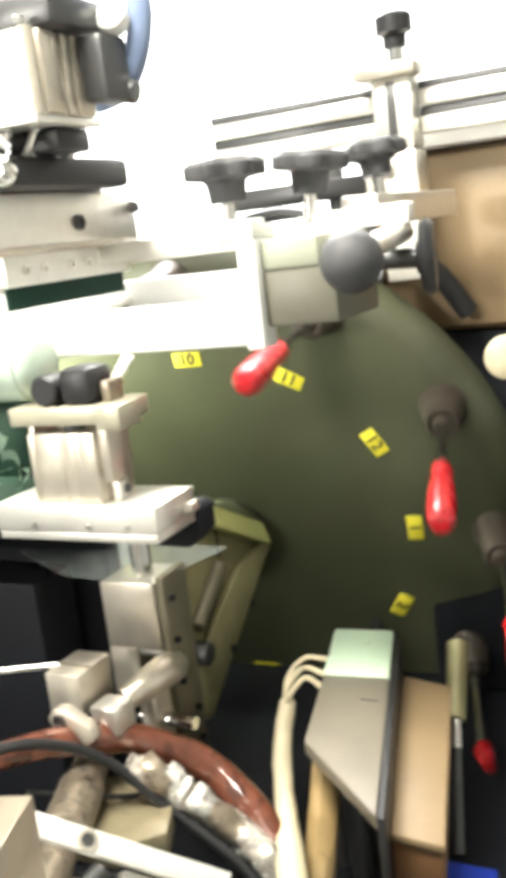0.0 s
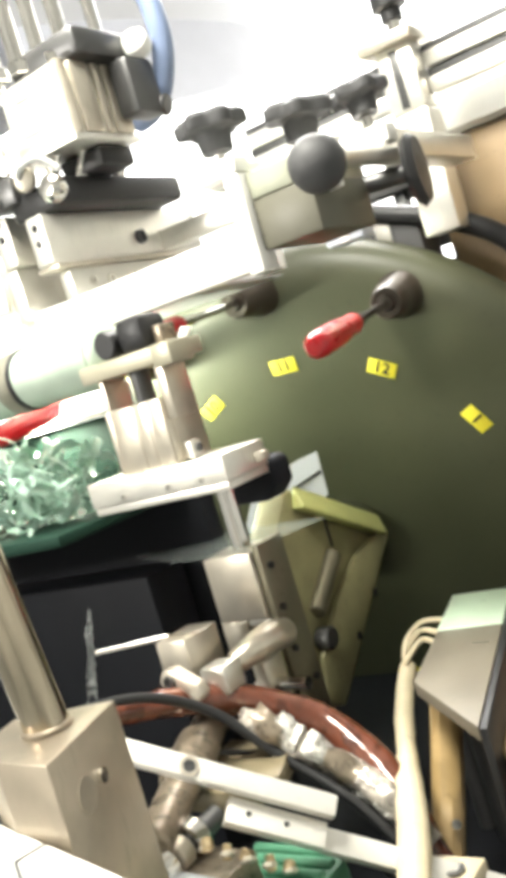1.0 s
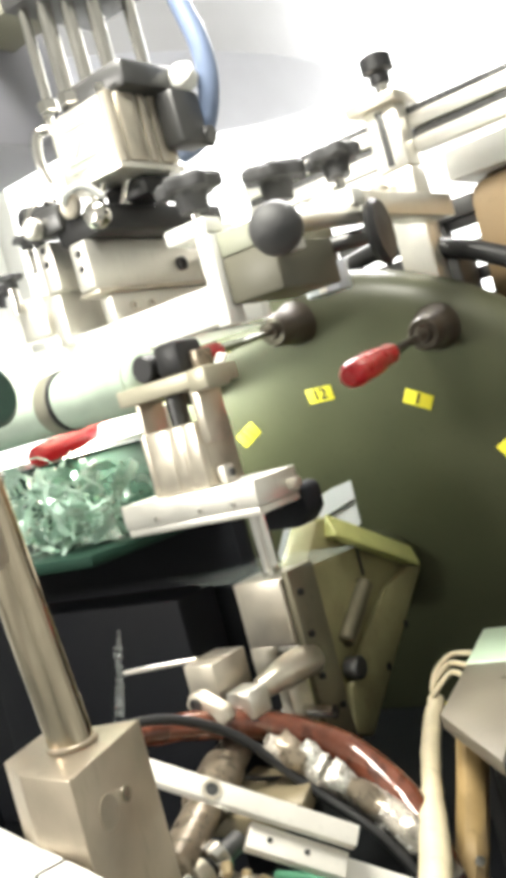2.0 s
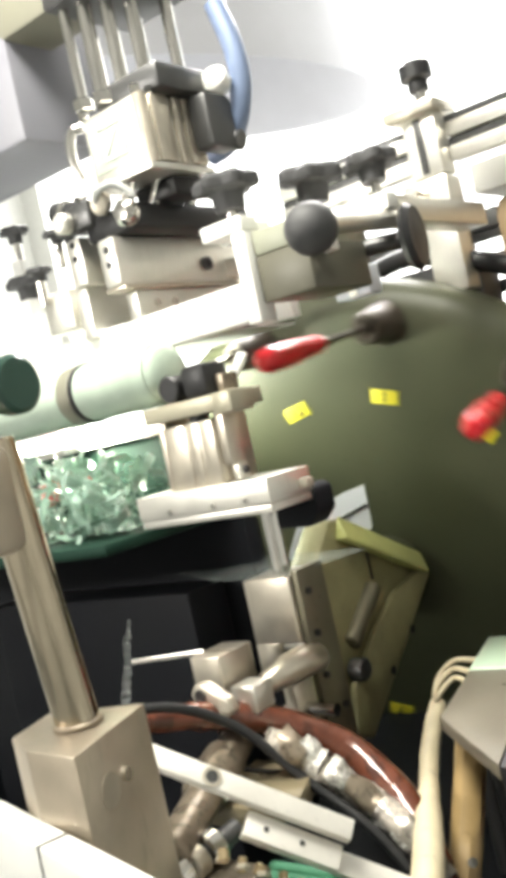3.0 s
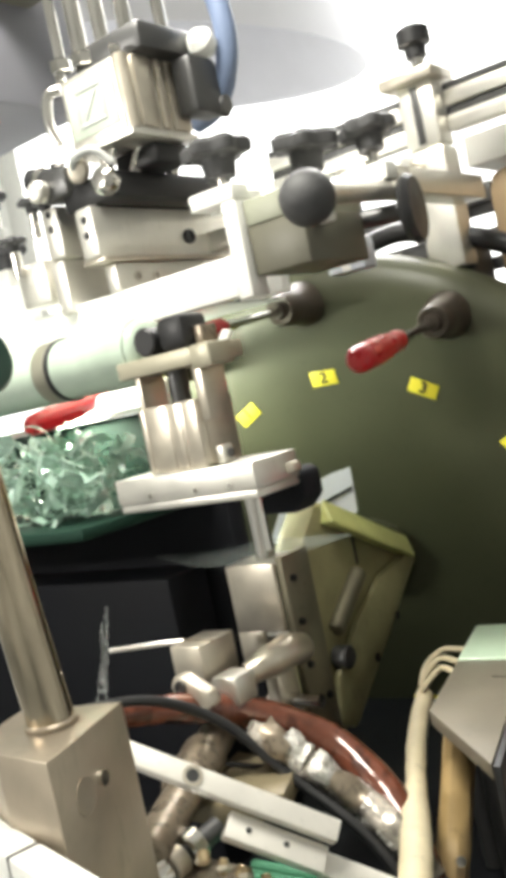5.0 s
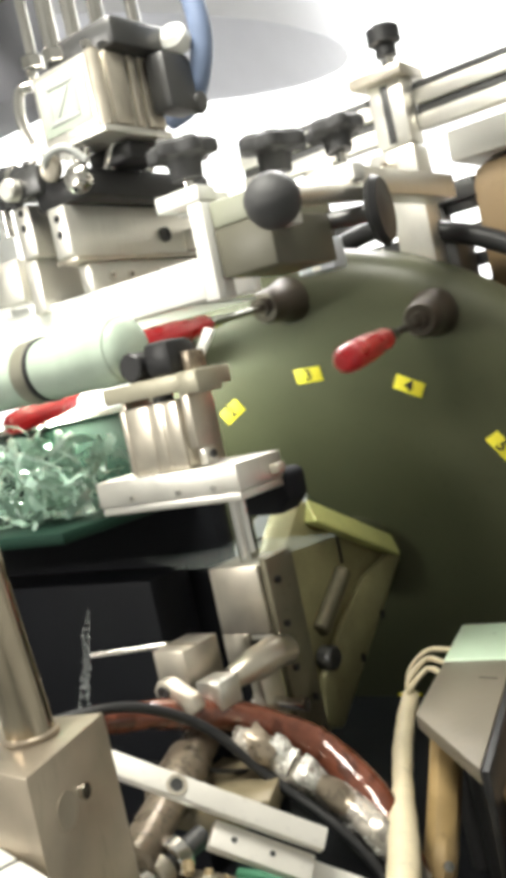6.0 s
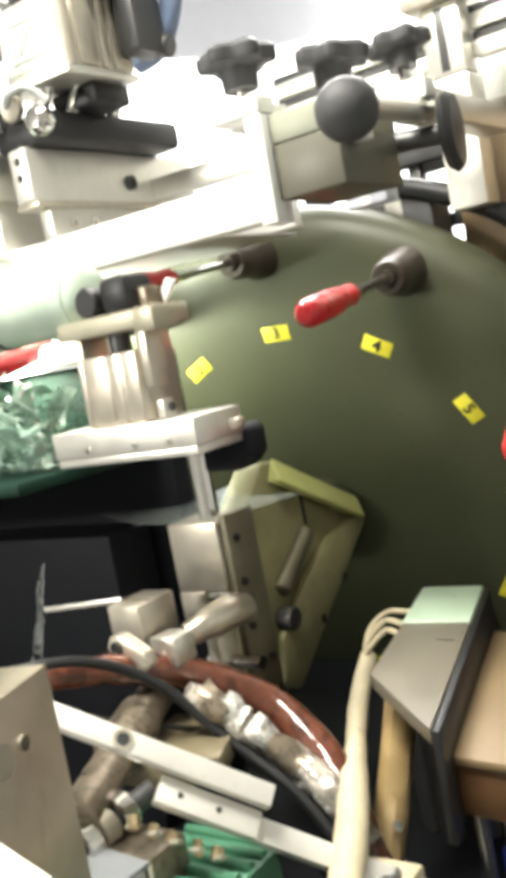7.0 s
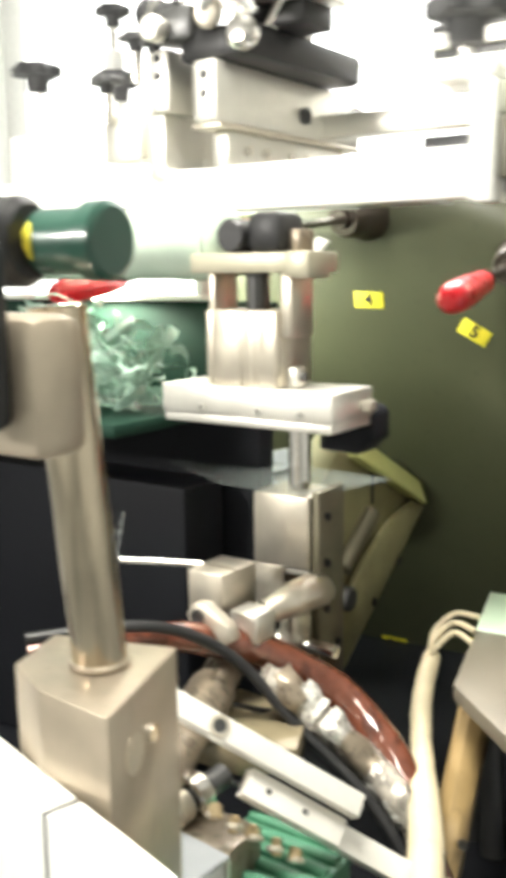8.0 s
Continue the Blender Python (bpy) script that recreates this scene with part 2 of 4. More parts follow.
TN, TR, TU = Vector((0.0891, -0.9528, -0.2904)), Vector((0.9957, 0.0931, 0.0)), Vector((0.0270, -0.2891, 0.9569))
TURRET = Matrix.Translation(TC) @ Matrix((TR, TU, TN)).transposed().to_4x4()
STEPS = (0.16, 1.575, 2.985, 4.40, 5.81, 7.22)


def turret_angles():
    rows = [(0.0, -150.0 + 1.5)]
    for k, mid in enumerate(STEPS):
        a = -150 + 30 * k
        if mid > 0.21:
            rows.append((mid - 0.21, a))
        rows += [(mid, a + 15), (mid + 0.21, a + 30)]
    return rows + [(8.0, 30.0)]


def polar(r, deg, h=0.0):
    return Vector((r * math.sin(radians(deg)), r * math.cos(radians(deg)), h))


turret = thing("indexing_turret", 0, 0, 0, "olive green enamelled indexing disc with numbered stations", "turret")
turret.matrix_world = TURRET
part("disc", lathe([(0, -0.07), (0.352, -0.07), (0.370, -0.062), (0.378, -0.045), (0.377, -0.026), (0.368, -0.010), (0.350, -0.001), (0.330, 0.0), (0.0, 0.0)], seg=128), OLIVE, turret)
part("hub", lathe([(0, 0.0), (0.045, 0.0), (0.045, 0.008), (0.042, 0.010), (0, 0.010)], seg=48), OLIVE, turret)


def numeral(text, parent, m):
    cu = bpy.data.curves.new("numeral", "FONT")
    cu.body, cu.size, cu.align_x, cu.align_y, cu.extrude = text, 0.020, "CENTER", "CENTER", 0.0002
    cu.offset = 0.0005
    tmp = new("tmp", cu)
    me = bpy.data.meshes.new_from_object(tmp.evaluated_get(bpy.context.evaluated_depsgraph_get()))
    bpy.data.objects.remove(tmp)
    me.materials.clear()
    me.materials.append(INK)
    ob = new("numeral", me)
    ob.parent = parent
    ob.matrix_basis = m
    return ob


RL, RB = 0.241, 0.330
for k in range(1, 13):
    a = 1.9 + 30 * (k - 3)
    m = Matrix.Translation(polar(RL, a, 0.0)) @ Matrix.Rotation(radians(-a), 4, "Z")
    lab = part("number_label", box((-0.0175, -0.0095, 0.0), (0.0175, 0.0095, 0.0008), 0.0002, m=m), LABEL, turret, "yellow number label")
    numeral(str(k), lab, m @ Matrix.Translation((0, 0, 0.0011)))
BE, GA = radians(11.4), radians(-14.0)


def spindle_axis(a):
    rad, tan = polar(1, a), Vector((math.cos(radians(a)), -math.sin(radians(a)), 0))
    return polar(RB, a, -0.03), (Vector((0, 0, 1)) * math.cos(BE) + (rad * math.cos(GA) + tan * math.sin(GA)) * math.sin(BE)).normalized()


HOLDER = [(0, 0.0), (0.027, 0.0), (0.027, 0.034), (0.024, 0.040), (0.0205, 0.062), (0.0195, 0.080), (0.0165, 0.087), (0.010, 0.086), (0.008, 0.092), (0, 0.092)]
for k in range(12):
    p, d = spindle_axis(32.8 + 30 * k)
    part("spindle_holder", lathe(HOLDER, axis_pose(p, p + d), 36), CHUCK, turret, "dark conical spindle chuck")


def screwdriver():
    root = thing("screwdriver", 0, 0, 0, "screwdriver with red clear plastic handle held in a chuck", "screwdriver", "screwdrivers on the turret")
    p, d = spindle_axis(32.8)
    m = axis_pose(p, p + d)
    part("shank", lathe([(0, 0.085), (0.0045, 0.085), (0.0045, 0.172), (0.0062, 0.176), (0.0062, 0.22), (0, 0.22)], m, 20), STEEL, root)
    bm = bmesh.new()
    prof = [(0.006, 0.198), (0.0085, 0.201), (0.0108, 0.209), (0.0103, 0.219), (0.0098, 0.227), (0.0115, 0.238), (0.0128, 0.255), (0.0132, 0.285), (0.0128, 0.306), (0.0112, 0.316), (0.0075, 0.321), (0, 0.322)]
    lathe(prof, m, 36, bm)
    inv = m.inverted()
    for v in bm.verts:
        q = inv @ v.co
        if 0.236 < q.z < 0.314:
            ang = math.atan2(q.y, q.x)
            f = 1 - 0.07 * max(0.0, math.cos(6 * ang)) ** 2
            v.co = m @ Vector((q.x * f, q.y * f, q.z))
    part("handle", bm, RED, root, "red fluted plastic handle")
    return root


first_driver = screwdriver()
drivers = [first_driver] + [copy_thing(first_driver, Matrix()) for k in range(11)]

# ---- pneumatic lift under the printing station ----
lift = thing("pneumatic_cylinder", 0.015, 0.055, 0.985, "square aluminium pneumatic cylinder on a thick bored plate", "pneumatic cylinder")


def local(root, bm):
    bm.transform(Matrix.Translation(-root.matrix_world.translation))
    return bm


part("mounting_plate", local(lift, box((-0.058, 0.03, 0.988), (0.09, 0.088, 1.009), 0.0006)), ALU, lift)
part("shim_plate", local(lift, box((-0.057, 0.031, 0.981), (0.089, 0.087, 0.9875), 0.0008)), ALU, lift)
bm = local(lift, box((-0.020, 0.037, 1.0095), (0.042, 0.083, 1.064), 0.002))
part("body", bm, ALU_WARM, lift)
for x, w in ((-0.0195, 0.005), (-0.0125, 0.023), (0.0135, 0.010), (0.027, 0.014)):
    part("body_rib", local(lift, box((x, 0.0362, 1.0095), (x + w, 0.0372, 1.063), 0.0005)), ALU_WARM, lift)
part("body_rib", local(lift, box((0.0418, 0.044, 1.0095), (0.0430, 0.076, 1.063), 0.0006)), ALU_WARM, lift)
part("port_block", local(lift, box((0.0435, 0.046, 1.0095), (0.0525, 0.060, 1.024), 0.002)), ALU, lift)
part("port_plug", local(lift, rod((0.0525, 0.053, 1.017), (0.0555, 0.053, 1.017), 0.0035, bev=0.0008)), DARK_STEEL, lift)
for x in (-0.02, 0.03, 0.065):
    part("plate_screw", local(lift, lathe([(0, 0), (0.0026, 0), (0.0026, 0.0012), (0.0012, 0.0012), (0.0012, 0.0004), (0, 0.0004)], axis_pose((x, 0.03, 0.993), (x, -1, 0.993)), 12)), STEEL, lift)
part("plate_notch", local(lift, prism([(0.0902, 0.070), (0.096, 0.073), (0.096, 0.084), (0.0902, 0.086)], "z", 0.992, 1.000, 0.001)), ALU_WARM, lift)
part("guide_strip", local(lift, prism([(0.046, 1.115), (0.055, 1.112), (0.034, 1.088), (0.021, 1.050), (0.021, 1.0095), (0.013, 1.0095), (0.013, 1.052), (0.026, 1.091)], "y", 0.0835, 0.087, 0.0005)), WHITE, lift, "white bent guide strip")
lifter = new("lift_plate")
lifter.empty_display_size = 0.02
lifter.parent = lift
LZ = 1.066 - 0.985
part("top_plate", box((-0.047, -0.021, LZ), (0.050, 0.026, LZ + 0.0140), 0.0012), PLATE, lifter)
for x, w in ((-0.0345, 0.005), (0.0278, 0.009)):
    part("side_post", box((x, -0.0155, LZ - 0.045), (x + w, 0.014, LZ), 0.0008), ALU_WARM, lifter)
part("piston_rod", rod((0.000, -0.002, LZ - 0.045), (0.000, -0.002, LZ), 0.0085), DARK_STEEL, lifter)
part("roller_bracket", box((-0.040, 0.006, LZ + 0.0142), (-0.0005, 0.022, LZ + 0.026), 0.0015), ALU_WARM, lifter)
part("support_roller", rod((-0.012, -0.020, LZ + 0.0262), (-0.012, 0.0055, LZ + 0.0262), 0.0118, seg=28, bev=0.0015), BLACK, lifter, "black rubber support roller")
part("rest_block", box((0.001, -0.018, LZ + 0.0142), (0.029, 0.016, LZ + 0.042), 0.006), BLACK, lifter, "dark rounded rest block")
part("rest_bracket", box((0.0295, -0.006, LZ + 0.0142), (0.038, 0.014, LZ + 0.030), 0.0015), GRIME, lifter)
part("end_stop", box((0.036, -0.024, LZ - 0.004), (0.056, 0.006, LZ + 0.0145), 0.002), PLATE, lifter)
part("black_block", local(lift, prism([(0.044, 0.958), (0.046, 0.990), (0.084, 0.993), (0.0900, 0.988), (0.0895, 0.968), (0.078, 0.957)], "y", 0.0885, 0.118, 0.003)), VOID, lift, "black rounded valve block")

# ---- guide column below ----
guide = thing("guide_block", -0.018, 0.157, 0.72, "machined aluminium guide block on a screwed side plate", "machine part")
part("guide_rod", local(guide, rod((-0.012, 0.152, 0.88), (-0.012, 0.152, 0.985), 0.0095, seg=28)), STEEL, guide)
part("block", local(guide, box((-0.045, 0.130, 0.845), (0.010, 0.182, 0.907), 0.0015)), ALU_WARM, guide)
part("fork_leg", local(guide, box((-0.045, 0.130, 0.800), (-0.015, 0.182, 0.845), 0.001)), ALU_WARM, guide)
part("side_plate", local(guide, box((0.0105, 0.134, 0.728), (0.018, 0.176, 0.912), 0.0012)), SIDE, guide)
for z in (0.745, 0.775, 0.81, 0.85, 0.89):
    screw(guide, Vector((0.018, 0.145 if z > 0.8 else 0.164, z)) - guide.matrix_world.translation, (1, 0, 0), 0.0034, BLACK)

cast = thing("cast_bracket", -0.045, 0.36, 0.7, "greenish cast metal bracket with rounded edges", "bracket")
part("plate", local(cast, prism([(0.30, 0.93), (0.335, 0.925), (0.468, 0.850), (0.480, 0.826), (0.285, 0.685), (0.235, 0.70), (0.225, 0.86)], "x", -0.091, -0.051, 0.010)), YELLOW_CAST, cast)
part("shaft", local(cast, rod((-0.047, 0.285, 0.795), (-0.047, 0.350, 0.842), 0.010, seg=28, bev=0.002)), SIDE, cast)
part("lobe", local(cast, prism([(0.475, 0.824), (0.460, 0.838), (0.385, 0.826), (0.325, 0.795), (0.268, 0.752), (0.255, 0.705), (0.285, 0.689)], "x", -0.0512, -0.041, 0.006)), YELLOW_CAST, cast)
LIP_A, LIP_B = Vector((-0.051, 0.312, 0.928)), Vector((-0.051, 0.470, 0.848))
lip_x = (LIP_B - LIP_A).normalized()
lip_z = Vector((1, 0, 0)).cross(lip_x)
LIP = Matrix((Vector((1, 0, 0)), lip_x, lip_z)).transposed().to_4x4()
LIP.translation = LIP_A
lip = prism([(0.0, 0.003), (0.003, 0.003), (0.016, -0.019), (0.016, -0.023), (0.0, -0.023)], "y", 0.0, (LIP_B - LIP_A).length, 0.0025)
lip.transform(LIP)
part("top_lip", local(cast, lip), CAST_LIP_LIT, cast, "chamfered top lip with the light from above in its colour")
part("slit", local(cast, box((-0.0512, 0.355, 0.848), (-0.0500, 0.360, 0.889), 0)), INK, cast)
part("bearing", local(cast, rod((-0.0505, 0.282, 0.768), (-0.032, 0.282, 0.768), 0.0125, seg=28, bev=0.002)), DARK_STEEL, cast)

# ---- upright pole and its foot ----
foot = thing("clamp_block", 0.085, -0.2, 0.80, "aluminium clamp block under a round steel pole", "clamp block", rz=18)
part("block", prism([(0.032, -0.050), (0.032, 0.036), (-0.040, 0.036), (-0.040, -0.006), (-0.012, -0.032)], "z", -0.08, 0.097, 0.0015), FOOT, foot)
part("screw", lathe([(0, 0), (0.0045, 0), (0.0045, 0.003), (0, 0.003)], axis_pose((0.032, -0.004, 0.068), (0.05, -0.004, 0.068)), 16), STEEL, foot)
part("bore", lathe([(0, 0), (0.010, 0), (0.010, 0.0006), (0, 0.0006)], axis_pose((0.032, -0.022, 0.066), (0.05, -0.022, 0.066)), 24), ALU_WARM, foot)
pole = thing("steel_pole", 0.086, -0.195, 0.897, "bright round steel pole clamped in an aluminium block", "pole")
part("collar", rod((0, 0, 0.0002), (0, 0, 0.004), 0.0158, seg=40, bev=0.001), FOOT, pole)
part("shaft", rod((0, 0, 0.0025), (-0.0115, -0.008, 0.180), 0.0138, seg=40, bev=0.001), POLE, pole)

# ---- screen carriage ----
def star_knob(parent, x, y, z, r=0.017, lean=(0, 0, 1)):
    """A black six-lobed clamping knob on a steel stud."""
    m = axis_pose((x, y, z), Vector((x, y, z)) + Vector(lean))
    knob = part("star_knob", lathe([(0, 0), (r * 0.46, 0), (r * 0.52, r * 0.50), (r * 0.62, r * 0.58), (r * 1.04, r * 0.62), (r * 1.08, r * 0.72), (r * 1.08, r * 0.95), (r * 0.92, r * 1.08), (0, r * 1.12)], m, 42), KNOB, parent, "black lobed clamping knob")
    inv = m.inverted()
    for v in knob.data.vertices:
        q = inv @ v.co
        if q.z > r * 0.55 and (q.x or q.y):
            f = 1 - 0.24 * (0.5 + 0.5 * math.cos(6 * math.atan2(q.y, q.x)))
            v.co = m @ Vector((q.x * f, q.y * f, q.z))
    part("stud", rod((x, y, z), Vector((x, y, z)) - Vector(lean) * 0.024, 0.005), STEEL, parent)
    return knob


carriage = thing("screen_carriage", 0, 0, 0, "white screen frame on a sliding carriage with black knobs", "screen carriage")
part("front_rail", box((-0.62, 0.098, 1.138), (-0.016, 0.116, 1.172), 0.0015), WHITE, carriage)
part("back_rail", box((-0.62, 0.33, 1.158), (-0.13, 0.345, 1.185), 0.0015), WHITE, carriage)
part("screen_mesh", box((-0.62, 0.1165, 1.150), (-0.13, 0.3295, 1.152), 0), GREY, carriage, "fine grey printing screen")
part("end_bracket", box((-0.0145, 0.096, 1.135), (0.0, 0.120, 1.214), 0.0015), WHITE, carriage)
part("bracket_arm", box((-0.046, 0.096, 1.2145), (0.0, 0.120, 1.228), 0.0015), WHITE, carriage)
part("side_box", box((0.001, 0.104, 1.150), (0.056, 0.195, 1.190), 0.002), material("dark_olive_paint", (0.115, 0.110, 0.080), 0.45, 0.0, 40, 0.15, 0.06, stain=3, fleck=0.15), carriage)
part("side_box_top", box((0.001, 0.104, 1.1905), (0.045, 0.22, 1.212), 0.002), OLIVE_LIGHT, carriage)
part("knob_plate", box((-0.045, 0.1205, 1.212), (-0.002, 0.14, 1.224), 0.001), WHITE, carriage)
part("white_tab", box((0.0565, 0.108, 1.178), (0.071, 0.128, 1.1875), 0.0015), WHITE, carriage)
part("clear_block", box((-0.064, 0.318, 1.158), (-0.020, 0.345, 1.190), 0.003), material("pale_blue_plastic", (0.50, 0.54, 0.60), 0.25, 0.0, 20, 0.2, 0.05), carriage, "pale blue plastic block")
part("block_band", box((-0.046, 0.3165, 1.159), (-0.036, 0.3185, 1.189), 0.0006), WHITE, carriage)
part("block_arm", box((-0.058, 0.320, 1.190), (-0.026, 0.343, 1.2120), 0.002), DARK_STEEL, carriage)
part("inner_rail", box((-0.30, 0.235, 1.205), (0.0, 0.255, 1.225), 0.0015), ALU, carriage)
part("clamp_bar", box((0.005, 0.205, 1.2125), (0.0815, 0.225, 1.228), 0.0015), WHITE, carriage)
star_knob(carriage, -0.033, 0.130, 1.242, 0.029)
star_knob(carriage, -0.004, 0.222, 1.244, 0.031, (0.1, 0.0, 1))
star_knob(carriage, 0.040, 0.265, 1.252, 0.026, (-0.1, 0.1, 1))
part("ball_knob", lathe([(0, -0.021), (0.008, -0.0205), (0.015, -0.016), (0.0205, -0.007), (0.0215, 0.0), (0.0205, 0.007), (0.015, 0.016), (0.008, 0.0205), (0, 0.021)], pose(0.078, 0.080, 1.192, 70, 0, 20), 32), KNOB, carriage, "black ball knob")
part("ball_neck", rod((0.078, 0.098, 1.196), (0.070, 0.225, 1.206), 0.009), ALU, carriage)
part("cross_arm", box((0.020, 0.2255, 1.2125), (0.052, 0.480, 1.238), 0.002), ALU, carriage)
part("pivot_block", box((-0.046, 0.4805, 1.232), (0.014, 0.522, 1.286), 0.006), ALU, carriage)
screw(carriage, (-0.020, 0.4805, 1.266), (0, -1, 0), 0.009, ALU_WARM)
part("hand_wheel", lathe([(0, -0.006), (0.011, -0.009), (0.015, -0.005), (0.027, -0.0055), (0.031, 0.0), (0.027, 0.0055), (0.015, 0.005), (0, 0.008)], pose(0.090, 0.222, 1.184, 0, 90, 12), 40), BLACK, carriage, "black hand wheel")
part("wheel_axle", rod((0.0455, 0.212, 1.186), (0.084, 0.221, 1.184), 0.008), DARK_STEEL, carriage)
part("post_foot", box((-0.030, 0.484, 1.150), (0.012, 0.520, 1.2318), 0.002), ALU, carriage)
part("post", box((-0.030, 0.482, 1.2865), (0.012, 0.518, 1.358), 0.002), ALU, carriage)
part("post_groove", box((-0.014, 0.4808, 1.290), (-0.005, 0.4826, 1.354), 0.0003), DARK_STEEL, carriage)
part("post_cap", box((-0.046, 0.470, 1.3585), (0.020, 0.530, 1.371), 0.0015), ALU_WARM, carriage)
part("adjusting_screw", rod((-0.006, 0.5, 1.371), (-0.006, 0.5, 1.392), 0.008), STEEL, carriage)
part("knurled_knob", lathe([(0, 0), (0.012, 0), (0.012, 0.012), (0.019, 0.015), (0.019, 0.031), (0.016, 0.034), (0, 0.034)], pose(-0.006, 0.5, 1.388), 28), BLACK, carriage)
for z, h, y, mat in ((1.300, 0.017, 0.505, ALU), (1.3175, 0.010, 0.510, DARK_STEEL), (1.328, 0.017, 0.505, ALU), (1.3455, 0.008, 0.508, DARK_STEEL)):
    part("guide_rail", box((0.0125, y, z), (0.75, y + 0.022, z + h), 0.0015), mat, carriage)
    part("guide_rail", box((-0.235, y, z), (-0.0305, y + 0.022, z + h), 0.0015), mat, carriage)
# knobs on the far end of the screen frame
for x, z, r in ((-0.455, 1.262, 0.026), (-0.570, 1.284, 0.026), (-0.458, 1.335, 0.018)):
    star_knob(carriage, x, 0.24, z, r)
part("end_clamp", box((-0.60, 0.225, 1.160), (-0.43, 0.255, 1.2375), 0.002), WHITE, carriage)
part("knob_post", box((-0.467, 0.232, 1.238), (-0.449, 0.248, 1.312), 0.002), WHITE, carriage)

# ---- squeegee head ----
head = thing("squeegee_head", -0.08, 0.19, 1.15, "squeegee holder bars under an aluminium air cylinder", "squeegee head")


def hp(name, bm, mat, label=""):
    return part(name, local(head, bm), mat, head, label)


hp("holder_bar", box((-0.092, 0.080, 1.203), (-0.070, 0.305, 1.249), 0.003), ALU)
hp("bar_lip", box((-0.096, 0.083, 1.199), (-0.069, 0.303, 1.2035), 0.001), ALU_WARM)
hp("flood_bar", box((-0.146, 0.090, 1.216), (-0.124, 0.290, 1.264), 0.003), ALU)
for x in (-0.081, -0.135):
    for z in (1.238, 1.224):
        h = 0.0 if x > -0.1 else 0.020
        hp("bolt_hole", lathe([(0, 0), (0.0035, 0), (0.0035, 0.0006), (0, 0.0006)], axis_pose((x, 0.0802 + h / 2, z + h), (x, 0.0, z + h)), 16), BLACK)
hp("lock_screw", lathe([(0, 0), (0.007, 0), (0.007, 0.004), (0.0045, 0.004), (0.0045, 0.001), (0, 0.001)], axis_pose((-0.0702, 0.205, 1.221), (0, 0.205, 1.221)), 22), DARK_STEEL)
hp("blade_clamp", box((-0.088, 0.10, 1.172), (-0.074, 0.285, 1.1985), 0.0015), ALU)
for y in (0.125, 0.15, 0.19, 0.215, 0.25):
    hp("clamp_screw", lathe([(0, 0), (0.004, 0), (0.004, 0.003), (0.002, 0.003), (0.002, 0.001), (0, 0.001)], axis_pose((-0.074, y, 1.185), (0, y, 1.185)), 14), STEEL)
hp("blade", box((-0.083, 0.105, 1.153), (-0.079, 0.28, 1.172), 0.0008), GREEN)
hp("black_base", box((-0.112, 0.088, 1.2495), (-0.044, 0.262, 1.275), 0.006), BLACK)
hp("back_block", box((-0.072, 0.125, 1.2755), (-0.020, 0.170, 1.2935), 0.003), BLACK)
hp("regulator", rod((-0.152, 0.094, 1.294), (-0.112, 0.094, 1.284), 0.0115, seg=20, bev=0.002), BLACK)
hp("regulator_ring", rod((-0.138, 0.094, 1.2905), (-0.131, 0.094, 1.2888), 0.0128, seg=20, bev=0.001), STEEL)
hp("gauge", lathe([(0, 0), (0.011, 0), (0.0115, 0.006), (0.009, 0.0075), (0, 0.0065)], axis_pose((-0.079, 0.088, 1.282), (-0.079, 0, 1.282)), 24), ALU_WARM)
hp("silencer", lathe([(0, 0), (0.010, 0), (0.0125, 0.004), (0.0125, 0.012), (0.008, 0.017), (0, 0.018)], axis_pose((-0.044, 0.086, 1.262), (-0.040, -0.02, 1.268)), 24), STEEL)
hp("clear_tube", tube([(-0.040, 0.088, 1.278), (-0.052, 0.078, 1.292), (-0.075, 0.078, 1.290), (-0.088, 0.088, 1.280)], 0.0035), GREY)
hp("end_bolt", rod((-0.0705, 0.295, 1.232), (-0.062, 0.295, 1.232), 0.006, seg=6, bev=0.001), DARK_STEEL)
hp("valve", box((-0.135, 0.082, 1.266), (-0.095, 0.112, 1.292), 0.004), DARK_STEEL)
hp("valve_cap", rod((-0.126, 0.07, 1.276), (-0.126, 0.083, 1.276), 0.010, seg=20, bev=0.002), ALU)
for k in range(4):
    hp("spring_coil", lathe([(0.006, -0.0012), (0.0085, 0), (0.006, 0.0012)], pose(-0.112, 0.094, 1.280 + 0.006 * k), 18), STEEL)
for x, y in ((-0.108, 0.105), (-0.070, 0.105), (-0.056, 0.13), (-0.056, 0.18), (-0.108, 0.18), (-0.08, 0.14)):
    hp("guide_rod", rod((x, y, 1.272), (x + 0.018, y, 1.301), 0.006), STEEL)
hp("cylinder_body", box((-0.088, 0.092, 1.300), (-0.012, 0.172, 1.364), 0.003), ALU)
hp("body_corner", rod((-0.016, 0.097, 1.3002), (-0.016, 0.097, 1.3638), 0.0065, seg=20), ALU_WARM)
for y, w in ((0.104, 0.022), (0.132, 0.008), (0.146, 0.022)):
    hp("side_rib", box((-0.0122, y, 1.301), (-0.0085, y + w, 1.363), 0.0014), ALU_WARM)
